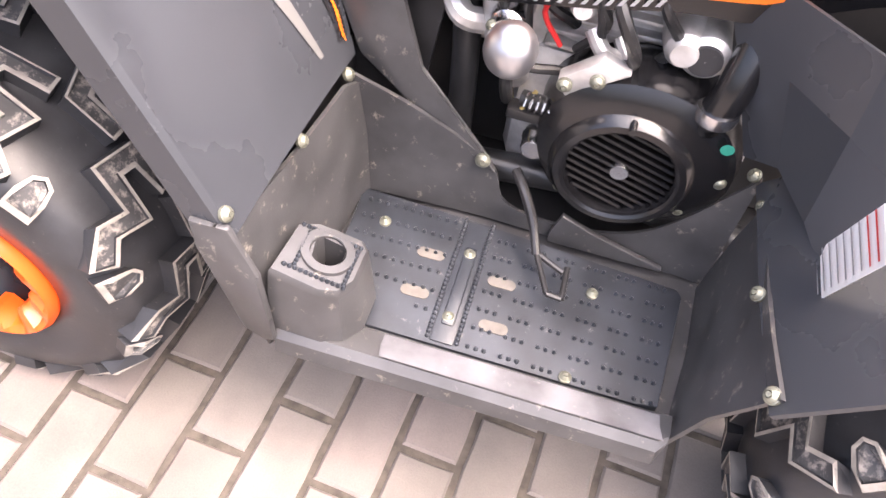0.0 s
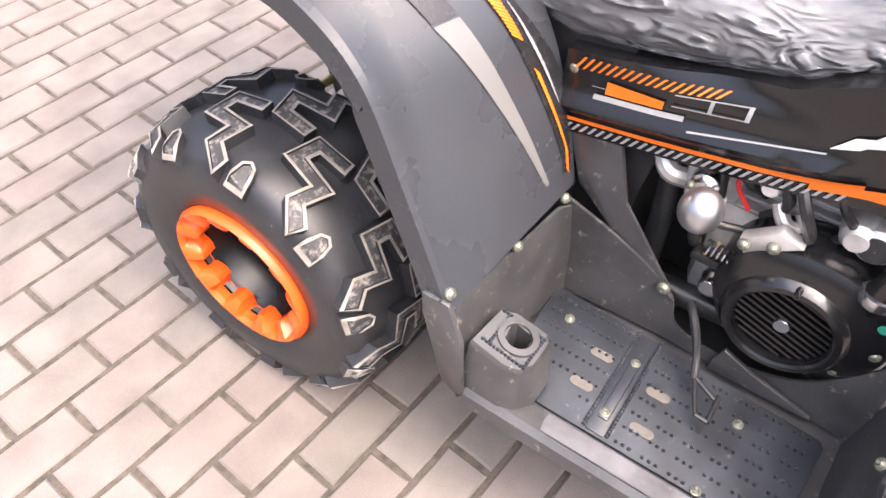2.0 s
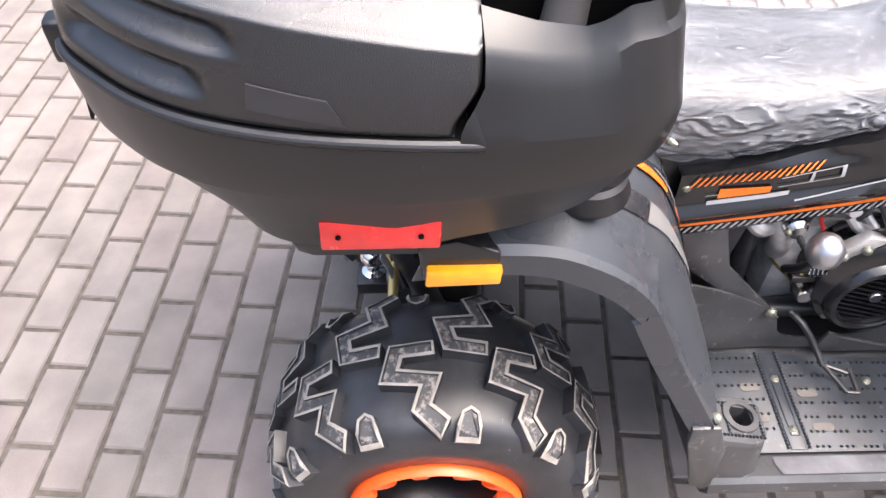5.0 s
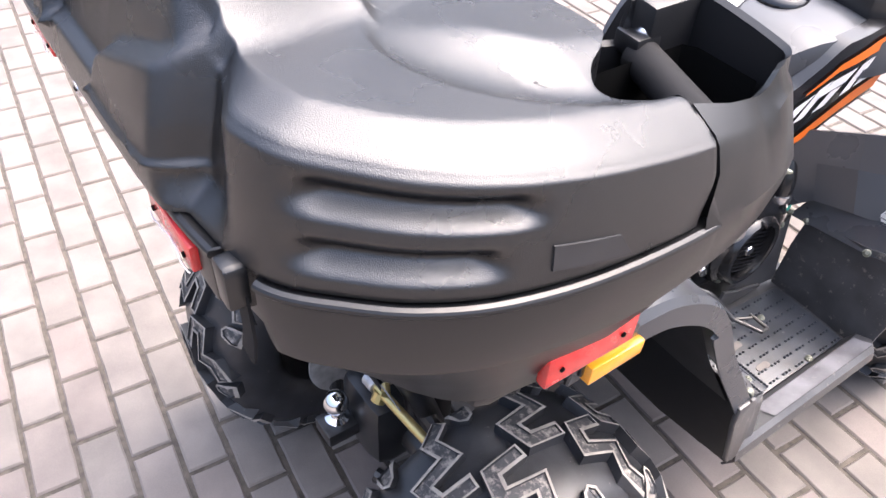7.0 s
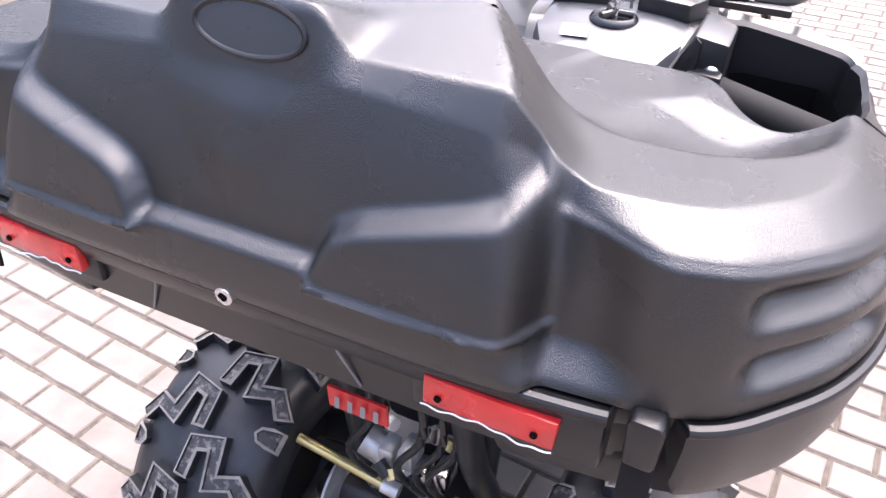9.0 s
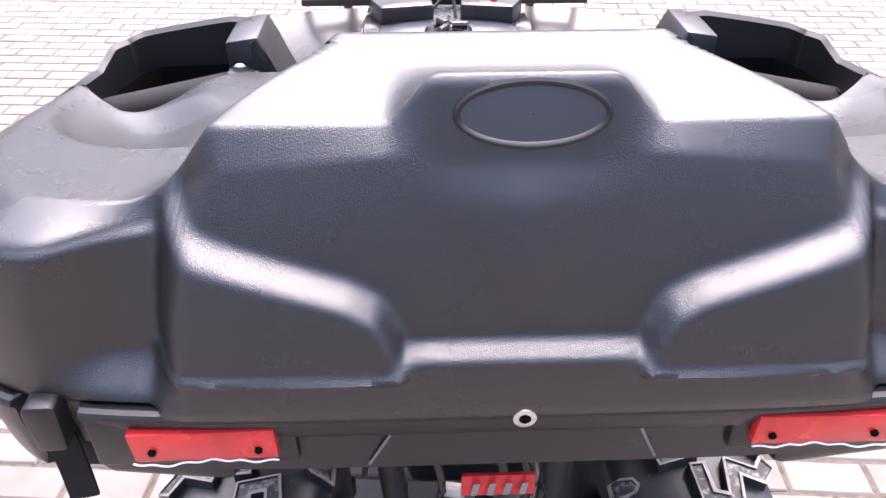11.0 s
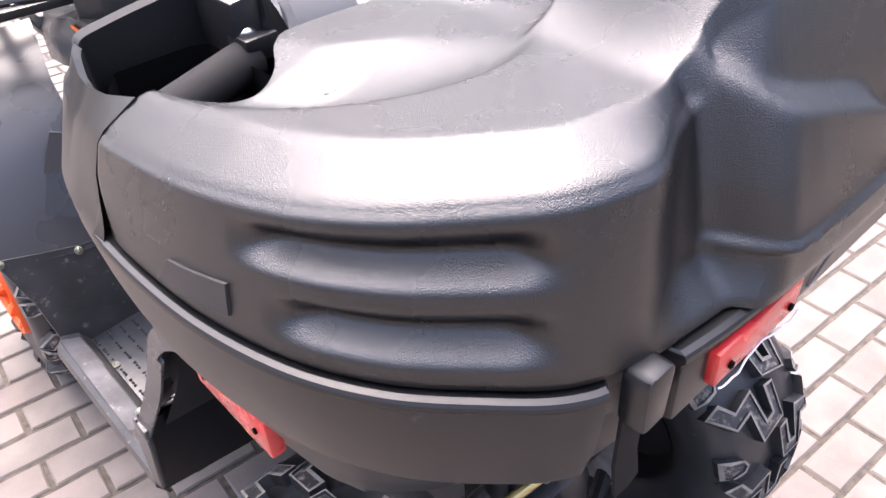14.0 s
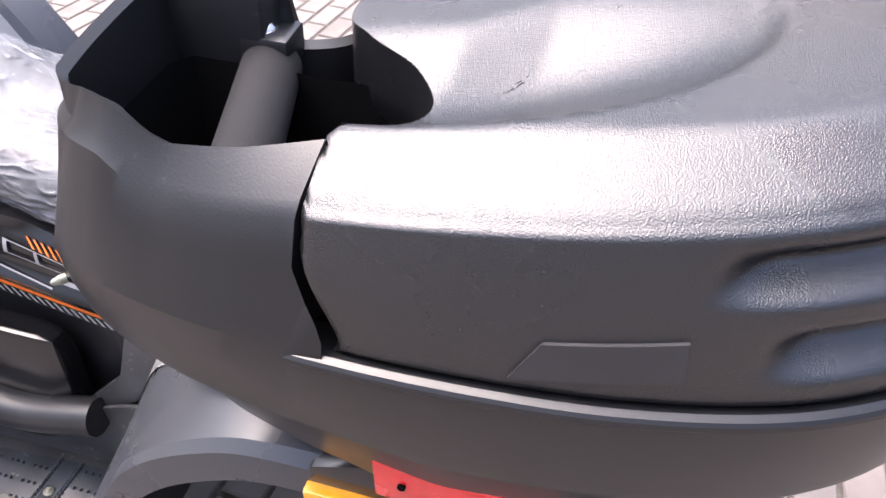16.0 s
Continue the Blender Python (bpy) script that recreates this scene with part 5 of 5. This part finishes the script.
for pts, m, r in ((((0.10, 0.78, 0.71), (0.15, 0.80, 0.67), (0.16, 0.83, 0.62), (0.13, 0.83, 0.58)), M_BLACK, 0.008),
                  (((0.08, 0.82, 0.72), (0.14, 0.845, 0.69), (0.13, 0.88, 0.68)), M_REDP, 0.004),
                  (((0.10, 0.66, 0.66), (0.16, 0.70, 0.58), (0.14, 0.76, 0.56)), M_BLACK, 0.006),
                  (((0.06, 0.68, 0.70), (0.12, 0.72, 0.64), (0.10, 0.76, 0.60)), M_BLACK, 0.007),
                  (((0.10, 0.92, 0.72), (0.14, 0.95, 0.68), (0.12, 0.99, 0.64)), M_GOLD, 0.004),
                  (((0.09, 0.70, 0.47), (0.155, 0.715, 0.49), (0.15, 0.735, 0.53)), M_GOLD, 0.003)):
    part("hose" if r > 0.005 else "wire", tube(smooth_path(pts, 6), r, 8), m, eng)
rnd = random.Random(21)
for k in range(16):
    y, z, x = rnd.uniform(0.60, 0.96), rnd.uniform(0.60, 0.735), rnd.uniform(0.085, 0.125)
    r = rnd.uniform(0.012, 0.026)
    if k % 3:
        part("cast_boss", lathe([(0.0005, 0.028), (r * 0.6, 0.028), (r * 0.72, 0.022), (r * 0.9, 0.018), (r, 0.004), (r * 1.15, -0.03)], (x, y, z), "x", 18, closed=False), M_ALU if k % 4 else M_SILVER, eng)
    else:
        part("cast_rib", tube(smooth_path([(x, y, z), (x + 0.012, y + 0.02, z - 0.02), (x, y + 0.045, z - 0.03)], 5), r * 0.6, 10), M_ALU, eng)
    if k % 4 == 1:
        bolt_at(eng, (x + 0.03, y, z), (1, 0, 0.1), 0.006)
for k in range(7):
    y = rnd.uniform(0.62, 0.93)
    part("cable", tube(smooth_path([(0.11, y, 0.735), (0.15, y + rnd.uniform(-0.02, 0.03), 0.68), (0.135, y + rnd.uniform(-0.03, 0.05), 0.63), (0.12, y + 0.02, 0.58)], 6), rnd.uniform(0.003, 0.007), 8), M_BLACK if k != 3 else M_REDP, eng)
part("engine_guard", block(-0.17, 0.172, 0.53, 1.10, 0.262, 0.298, 0.01), M_BLACK, eng)
part("dark_core", block(-0.12, 0.02, 0.48, 1.15, 0.30, 0.76, 0.02), M_BLACK, quad)
# brake pedal over the right footplate
ped = new("brake_pedal")
ped.parent = quad
tagged(ped, label="black brake pedal with a serrated open pad")
part("pedal_arm", tube(smooth_path([(0.165, 0.735, 0.405), (0.19, 0.752, 0.40), (0.215, 0.775, 0.37), (0.245, 0.79, 0.345)], 6), [0.007] * 13 + [0.006] * 6, 10), M_BLACK, ped)
for a, b in (((0.243, 0.790, 0.346), (0.262, 0.830, 0.344)), ((0.243, 0.790, 0.346), (0.300, 0.815, 0.342)), ((0.300, 0.815, 0.342), (0.302, 0.835, 0.342)), ((0.302, 0.835, 0.342), (0.254, 0.834, 0.346))):
    part("pad_bar", tube([a, b], 0.0042, 8), M_BLACK, ped)
part("guide_rib", prism([(0.80, 0.335), (0.81, 0.375), (0.86, 0.352), (0.96, 0.322), (0.96, 0.316), (0.80, 0.316)], "x", 0.186, 0.194, 0.002), M_WELL, ped)

# ---------- rear running gear ----------
rg = new("rear_running_gear")
rg.parent = quad
tagged(rg, label="black rear axle, arms, hitch and springs")
part("axle_tube", tube([(-0.22, 0.07, 0.29), (0.22, 0.07, 0.29)], 0.035, 16), M_BLACK, rg)
part("gear_case", block(-0.075, 0.075, -0.02, 0.17, 0.22, 0.40, 0.035), M_BLACK, rg)
part("subframe", block(-0.10, 0.10, 0.10, 0.30, 0.50, 0.80, 0.02), M_BLACK, rg)
for s in (1, -1):
    part("frame_rail", tube(smooth_path([(s * 0.13, 0.02, 0.84), (s * 0.12, 0.03, 0.62), (s * 0.10, 0.05, 0.40), (s * 0.06, 0.08, 0.30)], 6), 0.019, 12), M_BLACK, rg)
    part("upper_arm", tube([(s * 0.08, 0.05, 0.44), (s * 0.22, 0.06, 0.40)], 0.015, 10), M_BLACK, rg)
    part("lower_arm", tube([(s * 0.07, -0.02, 0.22), (s * 0.23, 0.05, 0.21)], 0.017, 10), M_BLACK, rg)
    part("brake_disc", lathe([(0.035, 0.0), (0.105, 0.0), (0.105, 0.005), (0.035, 0.005)], (s * 0.175, 0.07, 0.29), "x", 40), M_ALU, rg)
for s in (1, -1):
    part("tie_rod", tube([(s * 0.045, 0.0, 0.455), (s * 0.215, 0.0, 0.485)], 0.009, 12), M_GOLD, rg, "yellow zinc-plated rod")
    part("rod_end", tube([(s * 0.02, 0.0, 0.452), (s * 0.05, 0.0, 0.456)], 0.014, 12), M_ALU, rg)
part("master_cylinder", tube([(-0.035, 0.035, 0.485), (-0.10, 0.035, 0.51)], 0.028, 16), M_ALU, rg, "silver cylinder")
part("cylinder_cap", tube([(-0.02, 0.03, 0.478), (0.01, 0.03, 0.47)], 0.018, 14), M_ALU, rg)
part("hitch_bar", block(-0.05, 0.01, -0.085, 0.05, 0.285, 0.318, 0.005), M_BLACK, rg)
bm = bmesh.new()
bmesh.ops.create_uvsphere(bm, u_segments=24, v_segments=14, radius=0.025)
bmesh.ops.translate(bm, verts=bm.verts, vec=(-0.02, -0.05, 0.372))
lathe([(0.0005, 0.40), (0.024, 0.40), (0.024, 0.412), (0.013, 0.418), (0.012, 0.44)], (-0.02, -0.05, -0.083), "z", 20, bm, closed=False)
part("tow_ball", bm, M_CHROME, rg, "chrome tow ball")
tag = part("tag_plate", slab([[(-0.030, -0.150, 0.812), (0.052, -0.150, 0.812)], [(-0.030, -0.152, 0.848), (0.052, -0.152, 0.848)]], 0.004), M_REDP, rg, "red and silver plate with torn film")
for k in range(4):
    x = -0.016 + 0.018 * k
    part("plate_bar", grid([[(x - 0.004, -0.1545, 0.817), (x + 0.003, -0.1545, 0.817)], [(x - 0.001, -0.1565, 0.840), (x + 0.006, -0.1565, 0.840)]]), M_GREYP, tag)
part("sticker_rail", tube(smooth_path([(0.10, -0.04, 0.80), (0.112, -0.01, 0.62), (0.122, 0.045, 0.47), (0.11, 0.10, 0.30)], 6), 0.022, 14), M_BLACK, rg)
part("grey_sticker", slab([[(0.106, 0.010, 0.445), (0.134, 0.010, 0.445)], [(0.100, -0.022, 0.53), (0.128, -0.022, 0.53)]], 0.002), M_GREYP, rg, "small grey printed sticker")
for k in range(7):
    part("casting", block(-0.07 + 0.02 * k - 0.014, -0.07 + 0.02 * k + 0.014, 0.0 + 0.008 * (k % 3), 0.05, 0.43 + 0.021 * (k * 3 % 5), 0.47 + 0.021 * (k * 3 % 5), 0.006), M_ALU if k % 2 else M_SILVER, rg)
for k in range(9):
    a = random.uniform(-0.11, 0.11)
    z = random.uniform(0.42, 0.70)
    part("fitting", tube([(a, 0.0, z), (a + random.uniform(-0.03, 0.03), -0.01, z + random.uniform(-0.02, 0.02))], random.uniform(0.008, 0.014), 10), random.choice((M_ALU, M_BLACK, M_SILVER, M_GOLD)), rg)
for k in range(6):
    a = random.uniform(-0.1, 0.1)
    part("hose", tube(smooth_path([(a, 0.0, 0.78), (a + 0.03, -0.03, 0.66), (a - 0.02, -0.02, 0.54), (a + 0.04, 0.02, 0.42)], 6), 0.006, 8), M_BLACK, rg)

# ---------- paving blocks, laid in running bond ----------
PITCH_U, PITCH_V, GAP = 0.206, 0.103, 0.0115
TURN = math.atan(PAVE_K)


def paver_mesh(k):
    bm = bmesh.new()
    rnd = random.Random(100 + k)
    L, W = PITCH_U - GAP, PITCH_V - GAP
    out = []
    for x, y in ((0, 0), (0.25, 0), (0.5, 0), (0.75, 0), (1, 0), (1, 0.5), (1, 1), (0.75, 1), (0.5, 1), (0.25, 1), (0, 1), (0, 0.5)):
        out.append(((x - 0.5) * L + rnd.uniform(-0.0012, 0.0012), (y - 0.5) * W + rnd.uniform(-0.0012, 0.0012)))
    low = [bm.verts.new((x, y, -0.05)) for x, y in out]
    mid = [bm.verts.new((x, y, -0.0045)) for x, y in out]
    top = [bm.verts.new((x * (1 - 0.008 / L), y * (1 - 0.008 / W), rnd.uniform(-0.0006, 0.0))) for x, y in out]
    n = len(out)
    for a, b in ((low, mid), (mid, top)):
        for i in range(n):
            bm.faces.new((a[i], a[(i + 1) % n], b[(i + 1) % n], b[i]))
    bm.faces.new(top)
    me = bpy.data.meshes.new("paver")
    bm.to_mesh(me)
    bm.free()
    me.materials.append(M_PAVER)
    return me


def paver_at(r, c):
    """Middle of the block in row r, column c."""
    v = 0.08 + PITCH_V * (r + 0.5)
    u = 0.15 + PITCH_U * (c + 0.5) + (PITCH_U / 2 if r % 2 else 0)
    return u * math.cos(TURN) - v * math.sin(TURN), u * math.sin(TURN) + v * math.cos(TURN)


PAVERS = [paver_mesh(k) for k in range(12)]
cells = []
for r in range(-38, 56):
    for c in range(-18, 18):
        u, v = paver_at(r, c)
        cells.append(((u - 0.45) ** 2 * 0.8 + (v + 0.15) ** 2, r, c))
cells.sort()
near = cells[:300]
far = cells[300:]
rnd = random.Random(7)
for _, r, c in near:
    u, v = paver_at(r, c)
    ob = new("paver", PAVERS[rnd.randrange(12)])
    ob.matrix_world = pose(u, v, rnd.uniform(-0.0012, 0.0008), rnd.uniform(-0.3, 0.3), rnd.uniform(-0.25, 0.25), math.degrees(TURN) + rnd.uniform(-0.35, 0.35))
    ob.parent = ground
verts, faces = [], []
for _, r, c in far:
    u, v = paver_at(r, c)
    me = PAVERS[rnd.randrange(12)]
    m = pose(u, v, rnd.uniform(-0.0012, 0.0008), 0, 0, math.degrees(TURN) + rnd.uniform(-0.3, 0.3))
    b0 = len(verts)
    verts += [tuple(m @ q.co) for q in me.vertices]
    faces += [[b0 + i for i in f.vertices] for f in me.polygons]
me = bpy.data.meshes.new("paving")
me.from_pydata(verts, [], faces)
me.materials.append(M_PAVER)
pav = new("paving", me)
pav.parent = ground
tagged(pav, kind="stuff", label="beige concrete paving blocks in running bond")
